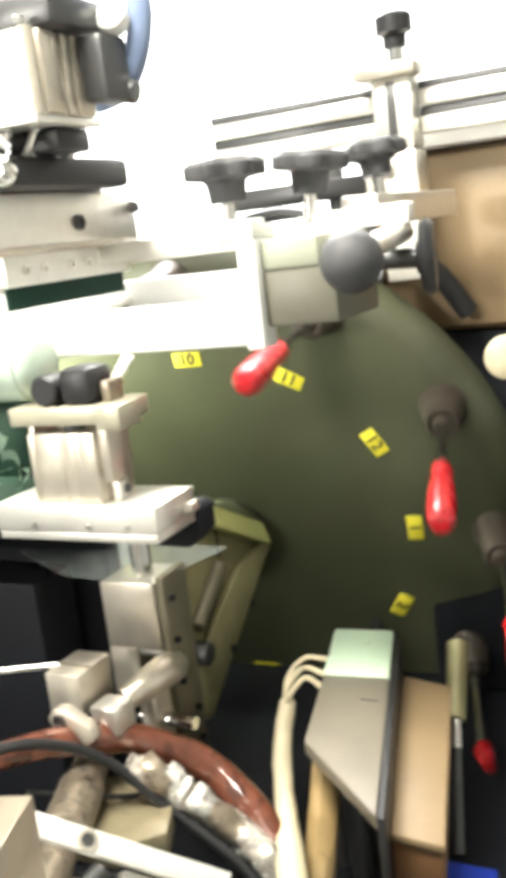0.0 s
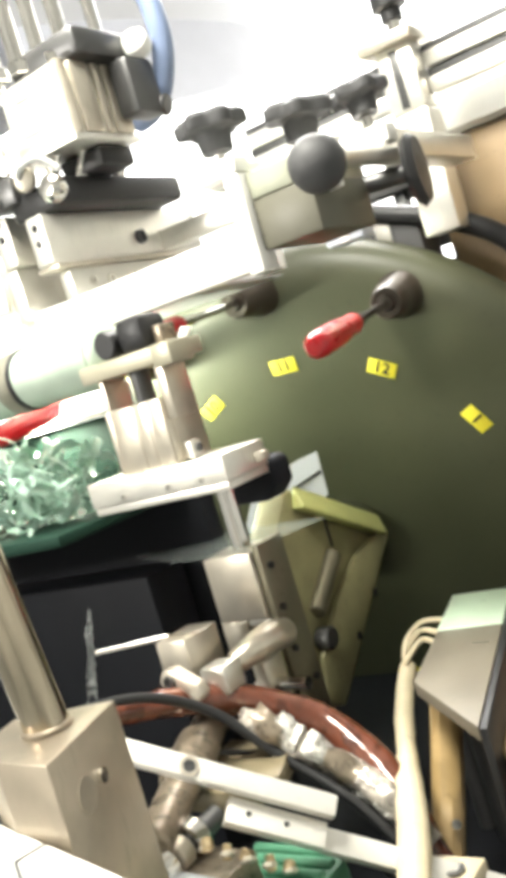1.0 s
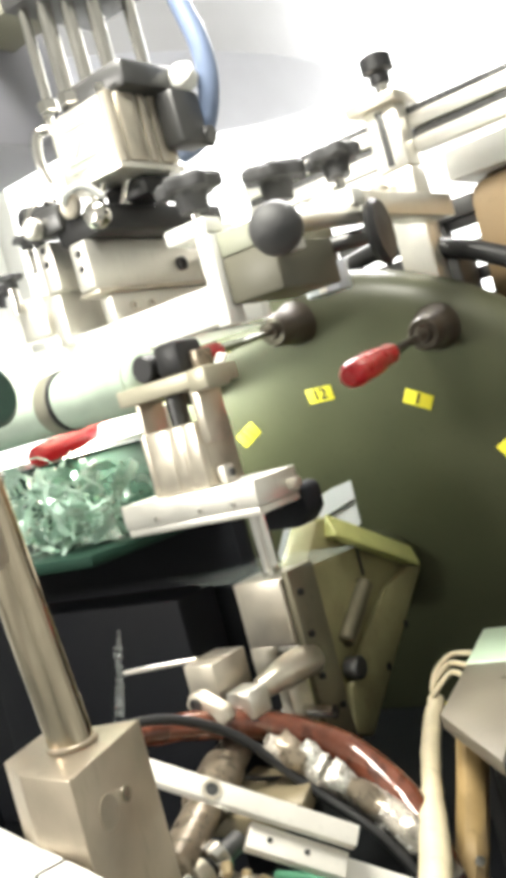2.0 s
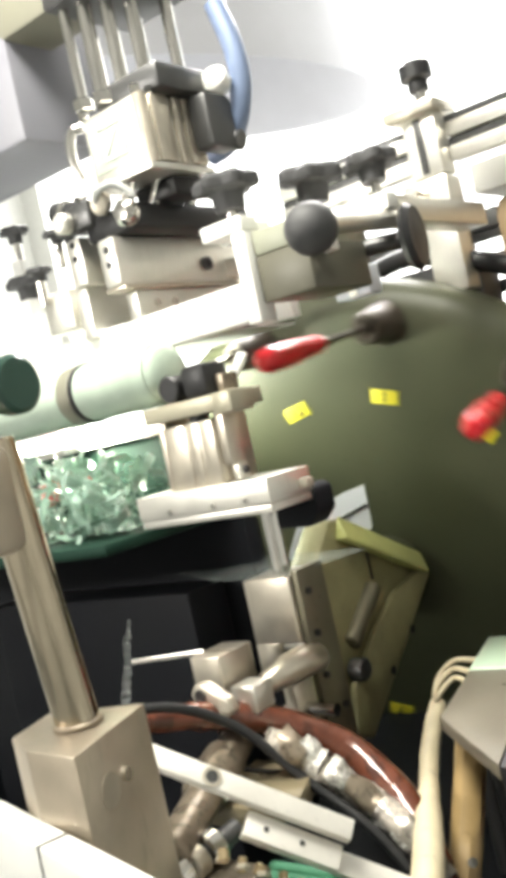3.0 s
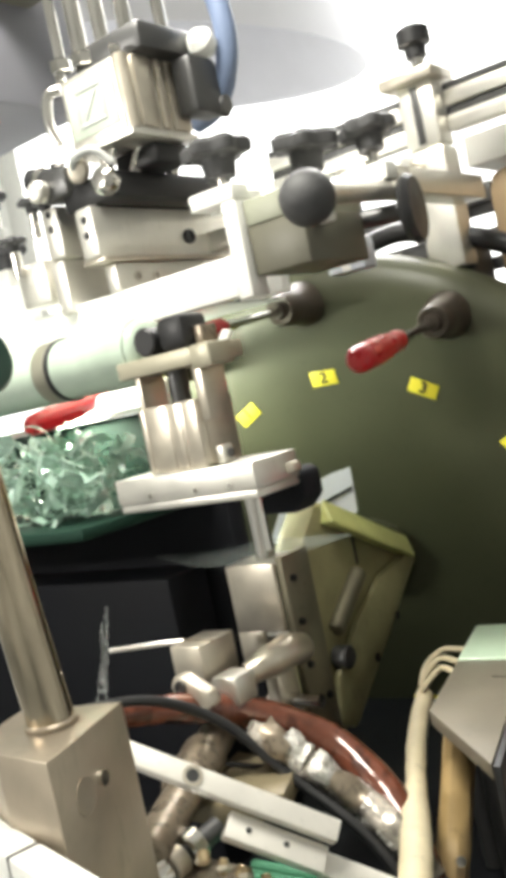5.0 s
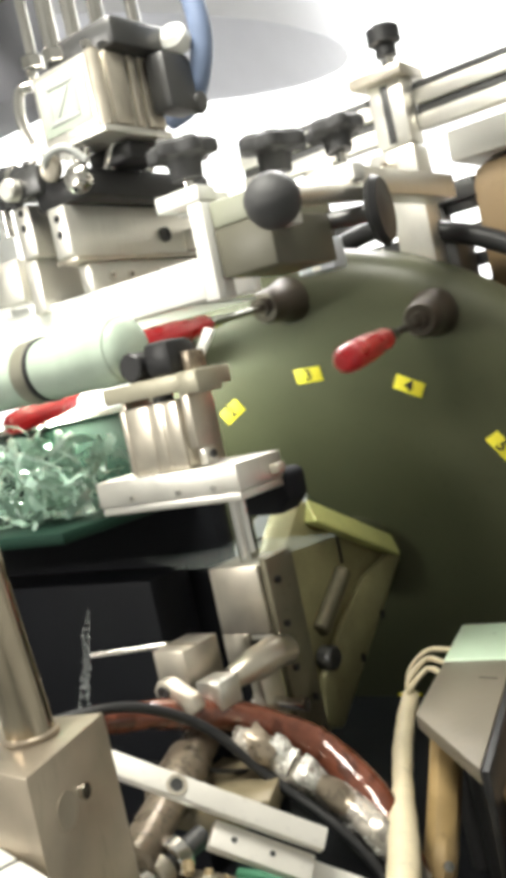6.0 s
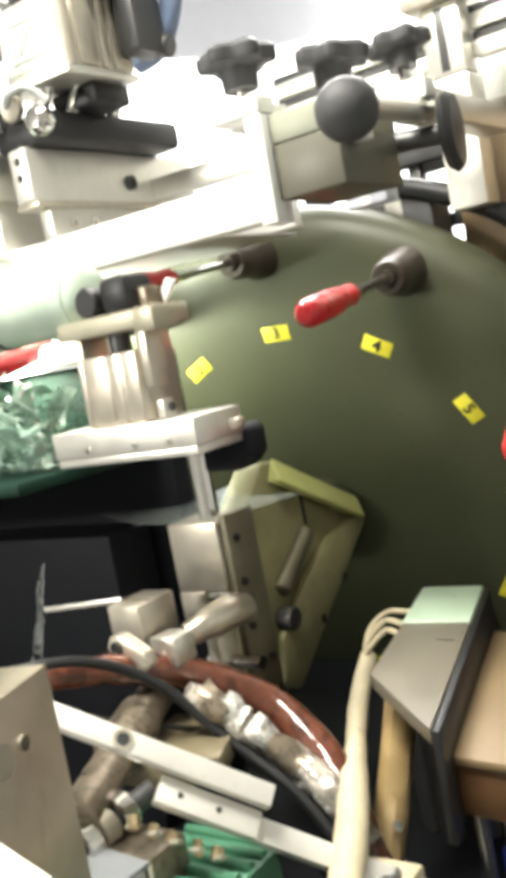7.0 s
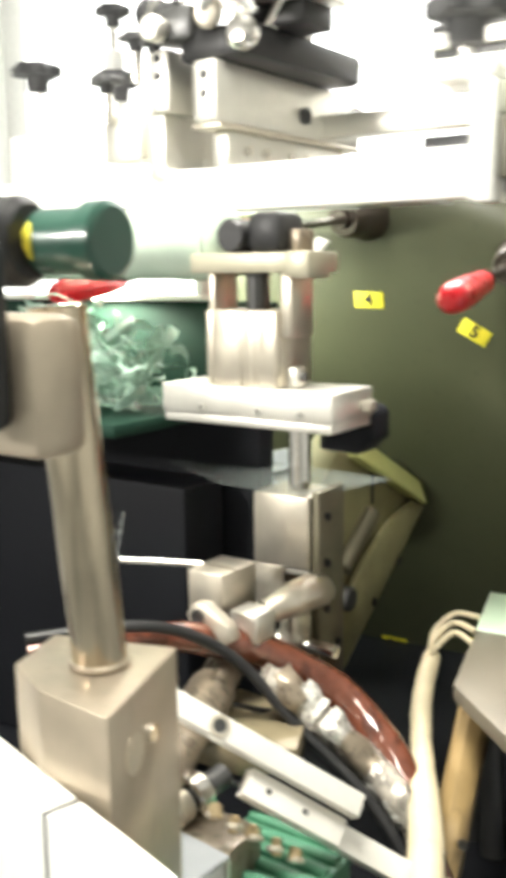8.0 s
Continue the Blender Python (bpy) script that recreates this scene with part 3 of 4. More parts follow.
hp("name_plate", box((-0.082, 0.0905, 1.308), (-0.024, 0.0922, 1.358), 0.0008), PALE_PLATE)
# plain emblem: an open square with a slanting bar
for x0, x1, z0, z1 in ((-0.072, -0.036, 1.346, 1.3495), (-0.072, -0.036, 1.316, 1.3195), (-0.072, -0.0685, 1.3195, 1.346), (-0.0395, -0.036, 1.3195, 1.346)):
    hp("plate_mark", box((x0, 0.0897, z0), (x1, 0.0906, z1), 0.0002), GREY)
hp("plate_mark", box((-0.0018, 0.0897, -0.014), (0.0018, 0.0906, 0.014), 0.0002, m=Matrix.Translation((-0.054, 0, 1.333)) @ Matrix.Rotation(radians(38), 4, "Y")), GREY)
hp("foot_flange", box((-0.092, 0.088, 1.294), (-0.010, 0.176, 1.2998), 0.001), ALU)
for x, y in ((-0.086, 0.094), (-0.016, 0.094)):
    hp("tie_bolt", rod((x, y, 1.364), (x, y, 1.371), 0.005, seg=6, bev=0.0008), STEEL)
hp("manifold", box((-0.080, 0.105, 1.3642), (0.004, 0.185, 1.390), 0.006), DARK_STEEL)
for x, y, r in ((-0.086, 0.098, 0.005), (-0.066, 0.105, 0.0075), (-0.047, 0.115, 0.0065), (-0.030, 0.13, 0.007), (-0.014, 0.16, 0.006)):
    hp("column", rod((x, y, 1.372), (x, y, 1.66), r, seg=20), STEEL)
for x, y in ((-0.086, 0.098), (-0.066, 0.105), (-0.030, 0.13)):
    hp("column_nut", rod((x, y, 1.3725), (x, y, 1.384), 0.010, seg=6, bev=0.001), STEEL)
hp("column_plate", box((-0.10, 0.085, 1.47), (0.0, 0.20, 1.492), 0.004), DARK_STEEL)
hp("side_valve", box((-0.008, 0.150, 1.310), (0.016, 0.190, 1.362), 0.005), DARK_STEEL)
hp("elbow_joint", rod((0.004, 0.19, 1.322), (0.018, 0.192, 1.318), 0.010, seg=20, bev=0.002), DARK_STEEL)
hp("white_cap", lathe([(0, -0.013), (0.008, -0.012), (0.0135, -0.005), (0.0135, 0.006), (0.008, 0.012), (0, 0.013)], pose(0.011, 0.180, 1.375, 60, 20, 0), 24), WHITE)
hp("left_fitting", tube([(-0.092, 0.098, 1.36), (-0.104, 0.092, 1.358), (-0.108, 0.09, 1.335), (-0.102, 0.092, 1.310)], 0.005), STEEL)
hp("blue_hose", tube([(0.013, 0.200, 1.453), (0.024, 0.200, 1.407), (0.024, 0.200, 1.371), (0.011, 0.200, 1.339), (-0.008, 0.200, 1.323), (-0.029, 0.200, 1.319)], 0.0105), BLUE, "blue air hose")
hp("mounting_arm", box((-0.30, 0.12, 1.4925), (0.0, 0.19, 1.58), 0.006), SLATE)
hp("bridge_column", box((-0.42, 0.12, 1.388), (-0.20, 0.24, 1.70), 0.006), material("blue_grey_paint", (0.22, 0.22, 0.25), 0.45, 0.0, 40, 0.12, 0.06, stain=3))
for x, y, z, r in ((-0.165, 0.10, 1.268, 0.013), (-0.142, 0.095, 1.262, 0.011), (-0.185, 0.085, 1.235, 0.013)):
    star_knob(head, x + 0.08, y - 0.19, z - 1.15, r)
hp("flood_clamp", box((-0.148, 0.092, 1.165), (-0.131, 0.27, 1.2155), 0.0015), ALU)
hp("end_clamp", box((-0.195, 0.09, 1.18), (-0.155, 0.12, 1.222), 0.003), ALU)

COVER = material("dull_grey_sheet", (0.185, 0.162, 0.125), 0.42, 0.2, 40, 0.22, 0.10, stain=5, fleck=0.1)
# the cover sheet again, with the green-white reflection put into its colour
COVER_TOP_LIT = material("sheet_with_green_reflection", (0.62, 0.78, 0.60), 0.30, 0.25, 40, 0.10, 0.06, stain=5)
# ---- cover plate, wire bundle and brown block ----
cover = thing("sheet_cover", 0.15, 0.2, 0.75, "bent grey sheet metal cover with a screw slot", "cover")
part("top_sheet", local(cover, prism([(0.090, 0.334), (0.151, 0.340), (0.1780, 0.2410), (0.1155, 0.2355)], "z", 0.776, 0.784, 0.001)), COVER_TOP_LIT, cover)
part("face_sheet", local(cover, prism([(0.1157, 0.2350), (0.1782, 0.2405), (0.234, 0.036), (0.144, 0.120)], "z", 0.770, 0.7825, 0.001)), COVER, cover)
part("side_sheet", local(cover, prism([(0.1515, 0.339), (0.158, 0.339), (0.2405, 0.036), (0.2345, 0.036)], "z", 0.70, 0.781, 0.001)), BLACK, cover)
part("scratch_slot", local(cover, box((0.166, 0.196, 0.7824), (0.182, 0.1975, 0.7829), 0)), INK, cover)
wood = thing("brown_block", 0.22, 0.17, 0.69, "tan topped brown block", "block")
part("body", local(wood, prism([(0.169, 0.309), (0.216, 0.297), (0.272, 0.063), (0.230, 0.068)], "z", 0.705, 0.742, 0.002)), BROWN, wood)
part("top", local(wood, prism([(0.167, 0.312), (0.219, 0.299), (0.275, 0.060), (0.228, 0.065)], "z", 0.7425, 0.750, 0.002)), TAN, wood)
for x, y in ((0.238, 0.080), (0.262, 0.075), (0.18, 0.29), (0.208, 0.285)):
    part("leg", local(wood, rod((x, y, 0.6), (x, y, 0.7045), 0.005)), STEEL, wood)
bundle = thing("wire_bundle", 0.1, 0.2, 0.74, "cream sleeved wire bundle with split ends", "cable")
part("sleeve", local(bundle, tube([(0.076, 0.232, 0.750), (0.092, 0.178, 0.731), (0.122, 0.115, 0.722), (0.148, 0.062, 0.716), (0.176, 0.005, 0.708), (0.198, -0.05, 0.700), (0.215, -0.10, 0.69)], 0.009, 16, 0.0012, radii=[0.0085, 0.0088, 0.009, 0.0115, 0.0125, 0.012, 0.012])), CREAM, bundle)
for k, (dx, dy, dz) in enumerate(((0.0, 0.0, 0.004), (0.004, -0.012, 0.0), (0.008, -0.02, -0.006))):
    part("wire", local(bundle, tube([(0.078, 0.228, 0.750), (0.072 + dx, 0.246 + dy, 0.764 + dz), (0.082 + dx, 0.268 + dy, 0.776 + dz), (0.104 + dx * 1.5, 0.272 + 2 * dy, 0.776 + dz)], 0.0028, 8)), CREAM, bundle)

# ---- foreground linkage, hoses, rail ----
link = thing("toggle_linkage", 0.0, 0.06, 0.80, "oily aluminium toggle linkage with pivot screws", "linkage")


def lp(name, bm, mat, label=""):
    return part(name, local(link, bm), mat, link, label)


lp("clamp_block", box((-0.046, 0.040, 0.826), (-0.012, 0.086, 0.862), 0.0015), ALU_WARM)
lp("block_groove", box((-0.0458, 0.056, 0.8621), (-0.0122, 0.059, 0.8628), 0.0002), GRIME)
lp("thin_rod", rod((-0.102, 0.024, 0.864), (-0.042, 0.055, 0.862), 0.0032), STEEL)
lp("pivot_block", box((-0.006, 0.040, 0.812), (0.020, 0.066, 0.836), 0.002), ALU)
lp("elbow", tube([(0.004, 0.074, 0.826), (0.014, 0.095, 0.831), (0.018, 0.118, 0.832), (0.016, 0.14, 0.828)], 0.014, 20, radii=[0.010, 0.0135, 0.0145, 0.013]), ALU_WARM)
lp("wing_arm", prism([(-0.026, 0.838), (-0.020, 0.847), (-0.010, 0.848), (0.014, 0.834), (0.017, 0.824), (0.008, 0.818), (-0.022, 0.828)], "y", 0.012, 0.024, 0.002), ALU_WARM)
lp("pivot_screw", lathe([(0, 0), (0.0055, 0), (0.0055, 0.002), (0.0035, 0.002), (0.0035, 0.0005), (0, 0.0005)], axis_pose((-0.014, 0.0118, 0.838), (-0.014, -0.5, 0.838)), 20), DARK_STEEL)
lp("drop_arm", box((0.0, 0.10, 0.74), (0.014, 0.13, 0.815), 0.003), ALU_WARM)
lp("cross_pin", rod((-0.01, 0.115, 0.79), (0.045, 0.115, 0.788), 0.006), STEEL)
lp("slot_bar", box((-0.014, 0.132, 0.8385), (0.0100, 0.165, 0.8435), 0.0006), ALU)
lp("shaft", rod((-0.016, 0.055, 0.790), (0.038, -0.105, 0.764), 0.015, seg=24, bev=0.002), GRIME, "dark oily shaft")
lp("shaft_sleeve", rod((0.000, 0.010, 0.785), (0.017, -0.040, 0.777), 0.0185, seg=24, bev=0.002), GRIME)
lp("tan_plate", prism([(0.006, -0.028), (-0.012, 0.060), (0.056, 0.055), (0.080, 0.0), (0.05, -0.028)], "z", 0.746, 0.764, 0.002), material("oily_tan_plate", (0.24, 0.20, 0.125), 0.35, 0.2, 30, 0.35, 0.15, stain=6, fleck=0.35))
fitting = thing("clear_fitting", -0.105, 0.03, 0.8, "small clear plastic fitting with wet highlights", "fitting")
for a, b, n in (((-0.108, 0.036, 0.900), (-0.111, 0.014, 0.815), 11), ((-0.116, 0.034, 0.886), (-0.120, 0.022, 0.826), 8), ((-0.124, 0.030, 0.850), (-0.128, 0.018, 0.812), 5)):
    line = [Vector(a).lerp(Vector(b), k / (2 * n)) + Vector((0.0012 * math.sin(k * 2.3), 0, 0)) for k in range(2 * n + 1)]
    part("drop_chain", local(fitting, tube(line, 0.002, 8, 0.0003, steps=3, radii=[0.0005 if k % 2 else 0.0012 + 0.0010 * (0.5 + 0.5 * math.sin(k * 1.7)) for k in range(2 * n + 1)])), CLEAR, fitting)

copper = thing("brown_hose", 0.03, 0.05, 0.76, "shiny copper brown hose bent in an arc", "hose")
part("hose", local(copper, tube([(-0.075, -0.10, 0.832), (-0.034, -0.052, 0.836), (-0.022, -0.019, 0.830), (-0.003, 0.028, 0.815), (0.020, 0.070, 0.792), (0.060, 0.095, 0.762), (0.106, 0.087, 0.732), (0.140, 0.066, 0.700), (0.165, 0.05, 0.66)], 0.0115, 18, 0.0014, radii=[0.0095, 0.010, 0.011, 0.013, 0.0145, 0.0150, 0.0150, 0.014, 0.013])), COPPER, copper)
black_cable = thing("black_cable", 0.03, 0.0, 0.78, "black cable lying along the hoses", "cable")
part("cable", local(black_cable, tube([(-0.06, -0.115, 0.852), (-0.018, -0.063, 0.853), (0.003, -0.024, 0.840), (0.025, 0.012, 0.809), (0.059, 0.032, 0.763), (0.109, 0.038, 0.725), (0.143, 0.035, 0.691), (0.16, 0.03, 0.66)], 0.0042, 12)), BLACK, black_cable)
foil = thing("sleeved_hose", 0.07, 0.05, 0.75, "silver foil wrapped hose with dark grime", "hose")
part("sleeve", local(foil, tube([(0.033, 0.030, 0.798), (0.044, 0.038, 0.786), (0.064, 0.048, 0.765), (0.099, 0.058, 0.737), (0.135, 0.056, 0.712), (0.160, 0.05, 0.68)], 0.0105, 24, 0.004, radii=[0.008, 0.0120, 0.0115, 0.0130, 0.0125, 0.012])), FOIL, foil)

part("hose_cuff", local(copper, tube([(0.118, 0.081, 0.7225), (0.129, 0.074, 0.712), (0.139, 0.0665, 0.701)], 0.0128, 16, 0.0012)), GRIME, copper, "grimy cuff")
patch_rng = random.Random(5)
for k in range(6):
    f = 0.06 + 0.16 * k + patch_rng.uniform(-0.03, 0.03)
    c = Vector((0.040, 0.036, 0.790)).lerp(Vector((0.150, 0.054, 0.698)), f) + Vector((0, 0.010 * math.sin(f * math.pi), 0.004 * math.sin(f * 6)))
    d = Vector((0.11, 0.018, -0.092)).normalized() * patch_rng.uniform(0.010, 0.016)
    e = Vector((patch_rng.uniform(-0.003, 0.003), patch_rng.uniform(-0.003, 0.002), patch_rng.uniform(-0.001, 0.003)))
    r = patch_rng.uniform(0.0112, 0.0128)
    wrap = tube([c - d + e, c - d * 0.3 + e * 0.4, c + d * 0.4, c + d + e * 0.6], r, 20, 0.004, radii=[r * 0.92, r * 1.04, r * 1.0, r * 0.90])
    part("foil_wrap", local(foil, wrap), WRAP if k % 3 else GRIME, foil, "torn bright foil wrap" if k % 3 else "grimy wrap")
rail = thing("slotted_rail", 0.1, -0.06, 0.76, "bright aluminium rail with a counterbored hole", "rail")
RA, RE_ = Vector((0.056, -0.108, 0.838)), Vector((0.150, -0.034, 0.760))
rx = (RE_ - RA).normalized()
rz = Vector((0.35, -0.55, 0.76))
rz = (rz - rx * rz.dot(rx)).normalized()
RM = Matrix.Translation(RA - rail.matrix_world.translation) @ Matrix((rx, rz.cross(rx), rz)).transposed().to_4x4()
RLEN = (RE_ - RA).length
part("bar", box((-0.05, -0.007, -0.010), (RLEN, 0.008, 0.0), 0.001, m=RM), RAIL, rail)
part("counterbore", lathe([(0.0046, 0.0004), (0.0070, 0.0004), (0.0070, 0.0014), (0.0046, 0.0014)], RM @ Matrix.Translation((0.037, 0, 0)), 24), ALU_WARM, rail)
part("cap_screw", lathe([(0, 0.0004), (0.0044, 0.0004), (0.0044, 0.0010), (0.0020, 0.0010), (0.0020, 0.0005), (0, 0.0005)], RM @ Matrix.Translation((0.037, 0, 0)), 18), DARK_STEEL, rail)
part("lower_block", box((0.070, -0.026, -0.022), (RLEN - 0.002, -0.008, -0.0105), 0.001, m=RM), RAIL, rail)
part("lower_bar", box((RLEN - 0.0015, -0.024, -0.030), (RLEN + 0.16, -0.008, -0.020), 0.001, m=RM), RAIL, rail)
for x in (0.085, 0.112):
    part("cap_screw", lathe([(0, 0.0), (0.002, 0.0), (0.002, 0.0006), (0, 0.0006)], RM @ Matrix.Translation((x, -0.017, -0.0104)), 14), DARK_STEEL, rail)
brass = thing("brass_fitting", 0.11, -0.07, 0.74, "row of small brass air fittings", "fitting")
for k in range(5):
    p = RM @ Vector((0.062 + 0.015 * k, -0.033, -0.030)) + Vector((0, 0, 0))
    p = p + rail.matrix_world.translation - brass.matrix_world.translation
    part("nipple", rod(p, p + Vector((0.004 - 0.003 * (k % 3), -0.006, -0.006 - 0.003 * (k % 2))), 0.0044 - 0.001 * (k % 2), seg=8, bev=0.001), BRASS, brass)
    part("collar", rod(p + Vector((0.001, -0.003, -0.004)), p + Vector((0.002, -0.005, -0.007)), 0.0056, seg=6, bev=0.001), ALU_WARM, brass)
gbox = thing("green_box", 0.08, -0.05, 0.66, "green painted box below the rail", "box")
part("body", local(gbox, box((0.055, -0.085, 0.64), (0.135, -0.02, 0.71), 0.004)), GREEN_BOX, gbox)
part("lid", local(gbox, box((0.053, -0.087, 0.7105), (0.137, -0.018, 0.716), 0.0015)), GREEN_BOX, gbox)
for k in range(5):
    part("lid_ridge", local(gbox, rod((0.056, -0.080 + 0.0145 * k, 0.7165), (0.134, -0.080 + 0.0145 * k, 0.7165), 0.0042, seg=12)), GREEN_BOX, gbox)
grooved = thing("grooved_shaft", 0.045, -0.09, 0.76, "short grooved aluminium shaft", "shaft")
for k in range(4):
    a = Vector((0.048 - 0.002 * k, -0.066 - 0.016 * k, 0.756 - 0.003 * k))
    b = a + Vector((-0.0015, -0.013, -0.0022))
    part("collar", local(grooved, rod(a, b, 0.014 - 0.002 * (k % 2), seg=24, bev=0.0015)), ALU_WARM if k % 2 else STEEL, grooved)
part("core", local(grooved, rod((0.050, -0.045, 0.757), (0.038, -0.14, 0.742), 0.008)), DARK_STEEL, grooved)
tan_post = thing("tan_post", 0.15, 0.12, 0.6, "tan painted square post", "post")
part("post", local(tan_post, tube([(0.150, 0.158, 0.76), (0.153, 0.115, 0.70), (0.156, 0.085, 0.665), (0.158, 0.06, 0.63)], 0.0135, 10, 0.0006, steps=4)), material("golden_tan_paint", (0.36, 0.25, 0.11), 0.4, 0.0, 30, 0.3, 0.15, stain=6, fleck=0.3), tan_post)
part("bolt", local(tan_post, rod((0.168, 0.08, 0.68), (0.173, 0.075, 0.684), 0.004)), STEEL, tan_post)
for k, (x, y) in enumerate(((0.150, 0.20), (0.176, 0.215), (0.125, 0.215))):
    dp = thing("dark_pipe", x, y, 0.6, "dark oily pipe under the cover", "pipe", "pipes under the cover")
    part("pipe", rod((0, 0, 0), (-0.012, 0.012, 0.135), 0.010), DARK_STEEL, dp)
ubr = thing("saddle_clamp", 0.19, 0.01, 0.67, "pale saddle clamp with a round hole", "clamp")
part("saddle", local(ubr, box((0.168, -0.006, 0.672), (0.214, 0.032, 0.686), 0.002)), CREAM, ubr)
part("eye", local(ubr, lathe([(0.004, 0), (0.008, 0), (0.008, 0.003), (0.004, 0.003)], pose(0.198, 0.012, 0.686), 22)), DARK_STEEL, ubr)

nozzle = thing("spray_nozzle", 0.205, 0.37, 0.6, "yellow green rod with a bright steel tip", "nozzle")
part("rod", local(nozzle, rod((0.203, 0.39, 0.752), (0.212, 0.328, 0.698), 0.0115, 0.010, seg=20, bev=0.001)), YELLOW_CAST, nozzle)
part("tip", local(nozzle, rod((0.212, 0.328, 0.698), (0.216, 0.308, 0.678), 0.0065, seg=16)), STEEL, nozzle)
part("stem", local(nozzle, rod((0.216, 0.308, 0.678), (0.228, 0.25, 0.604), 0.005)), DARK_STEEL, nozzle)
bin_ = thing("blue_bin", 0.24, 0.17, 0.601, "small blue plastic bin on the bed", "bin")
part("tub", local(bin_, prism([(0.215, 0.150), (0.275, 0.150), (0.275, 0.205), (0.215, 0.205)], "z", 0.601, 0.63, 0.003)), material("blue_plastic", (0.02, 0.05, 0.42), 0.4), bin_)
grey_sheet = thing("grey_sheet", 0.05, -0.13, 0.743, "bluish grey sheet lying on a ribbed block", "sheet")
part("sheet", local(grey_sheet, prism([(0.012, -0.165), (0.093, -0.165), (0.098, -0.104), (0.040, -0.098), (0.012, -0.110)], "z", 0.7425, 0.7455, 0.0005)), material("bluish_grey_paint", (0.28, 0.295, 0.31), 0.4, 0.0, 30, 0.12, 0.06, stain=6, fleck=0.15), grey_sheet)
part("folded_edge", local(grey_sheet, box((0.0935, -0.160, 0.7300), (0.0965, -0.108, 0.7424), 0.0006)), GREY, grey_sheet)
ribbed = thing("ribbed_block", 0.09, -0.12, 0.70, "ribbed aluminium block under the rail", "machine part")
part("body", local(ribbed, box((0.034, -0.135, 0.7065), (0.092, -0.062, 0.742), 0.002)), GRIME, ribbed)
for k in range(5):
    part("rib", local(ribbed, box((0.0925, -0.134 + 0.0075 * k, 0.708), (0.0955, -0.130 + 0.0075 * k, 0.742), 0.0008)), ALU, ribbed)
for k, pts in enumerate((((0.02, -0.07, 0.765), (0.05, -0.03, 0.742), (0.09, -0.01, 0.728), (0.13, 0.0, 0.71), (0.15, 0.02, 0.66)), ((-0.02, -0.03, 0.80), (0.02, 0.02, 0.772), (0.05, 0.075, 0.745), (0.09, 0.11, 0.72), (0.10, 0.14, 0.66)), ((0.0, 0.06, 0.805), (0.035, 0.085, 0.785), (0.06, 0.125, 0.745), (0.07, 0.15, 0.68)))):
    wire = thing("thin_cable", *pts[0], "thin dark cable among the hoses", "cable", "cables among the hoses")
    part("cable", local(wire, tube(pts, 0.0024, 8)), BLACK, wire)
for x, y, z in ((-0.0408, 0.345, 0.745), (-0.0408, 0.402, 0.775)):
    part("bolt_hole", local(cast, lathe([(0, 0), (0.005, 0), (0.005, 0.0008), (0, 0.0008)], axis_pose((x, y, z), (x + 0.1, y, z)), 18)), INK, cast)

# ---- white duct in front of the pole foot ----
duct = thing("white_duct", 0.113, -0.2525, 0.795, "white painted duct with a joint", "duct", rz=-15)
part("section", box((-0.335, -0.007, 0.0), (-0.003, 0.012, 0.06), 0.002), WHITE, duct)
part("section", box((0.0, -0.007, 0.0), (0.105, 0.012, 0.06), 0.002), WHITE, duct)
part("joint", box((-0.0028, -0.0062, 0.001), (-0.0002, 0.011, 0.0590), 0), BLACK, duct)
bed_cover = thing("grey_tray", 0.1, -0.3, 0.70, "grey sheet tray on the machine bed", "tray")
part("sheet", local(bed_cover, box((-0.15, -0.42, 0.70), (0.26, -0.11, 0.706), 0.001)), GREY, bed_cover)
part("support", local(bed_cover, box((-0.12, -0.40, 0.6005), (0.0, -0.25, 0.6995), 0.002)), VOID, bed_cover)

# ---- dark machine frame ----
frame_box = thing("machine_frame", -0.2, 0.3, 0.0, "near-black machine frame under the turret", "machine frame")
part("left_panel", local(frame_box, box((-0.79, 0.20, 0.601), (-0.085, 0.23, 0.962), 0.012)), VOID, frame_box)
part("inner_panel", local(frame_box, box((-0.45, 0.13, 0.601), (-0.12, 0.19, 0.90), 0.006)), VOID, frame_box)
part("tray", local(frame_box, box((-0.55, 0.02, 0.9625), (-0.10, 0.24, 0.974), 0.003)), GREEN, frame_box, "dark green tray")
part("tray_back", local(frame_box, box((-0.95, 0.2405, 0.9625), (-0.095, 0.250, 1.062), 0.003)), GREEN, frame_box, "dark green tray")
# hidden ledge, added to keep the light behind the tray off the lower disc
part("shading_ledge", local(frame_box, box((-0.95, 0.2505, 1.030), (-0.20, 0.300, 1.062), 0.003)), GREEN, frame_box, "dark green ledge added to shade the lower disc")
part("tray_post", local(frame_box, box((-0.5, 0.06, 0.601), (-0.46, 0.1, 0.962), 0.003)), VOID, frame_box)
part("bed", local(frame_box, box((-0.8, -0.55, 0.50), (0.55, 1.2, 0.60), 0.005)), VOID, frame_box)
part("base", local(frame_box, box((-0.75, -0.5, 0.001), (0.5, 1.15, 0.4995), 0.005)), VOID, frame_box)
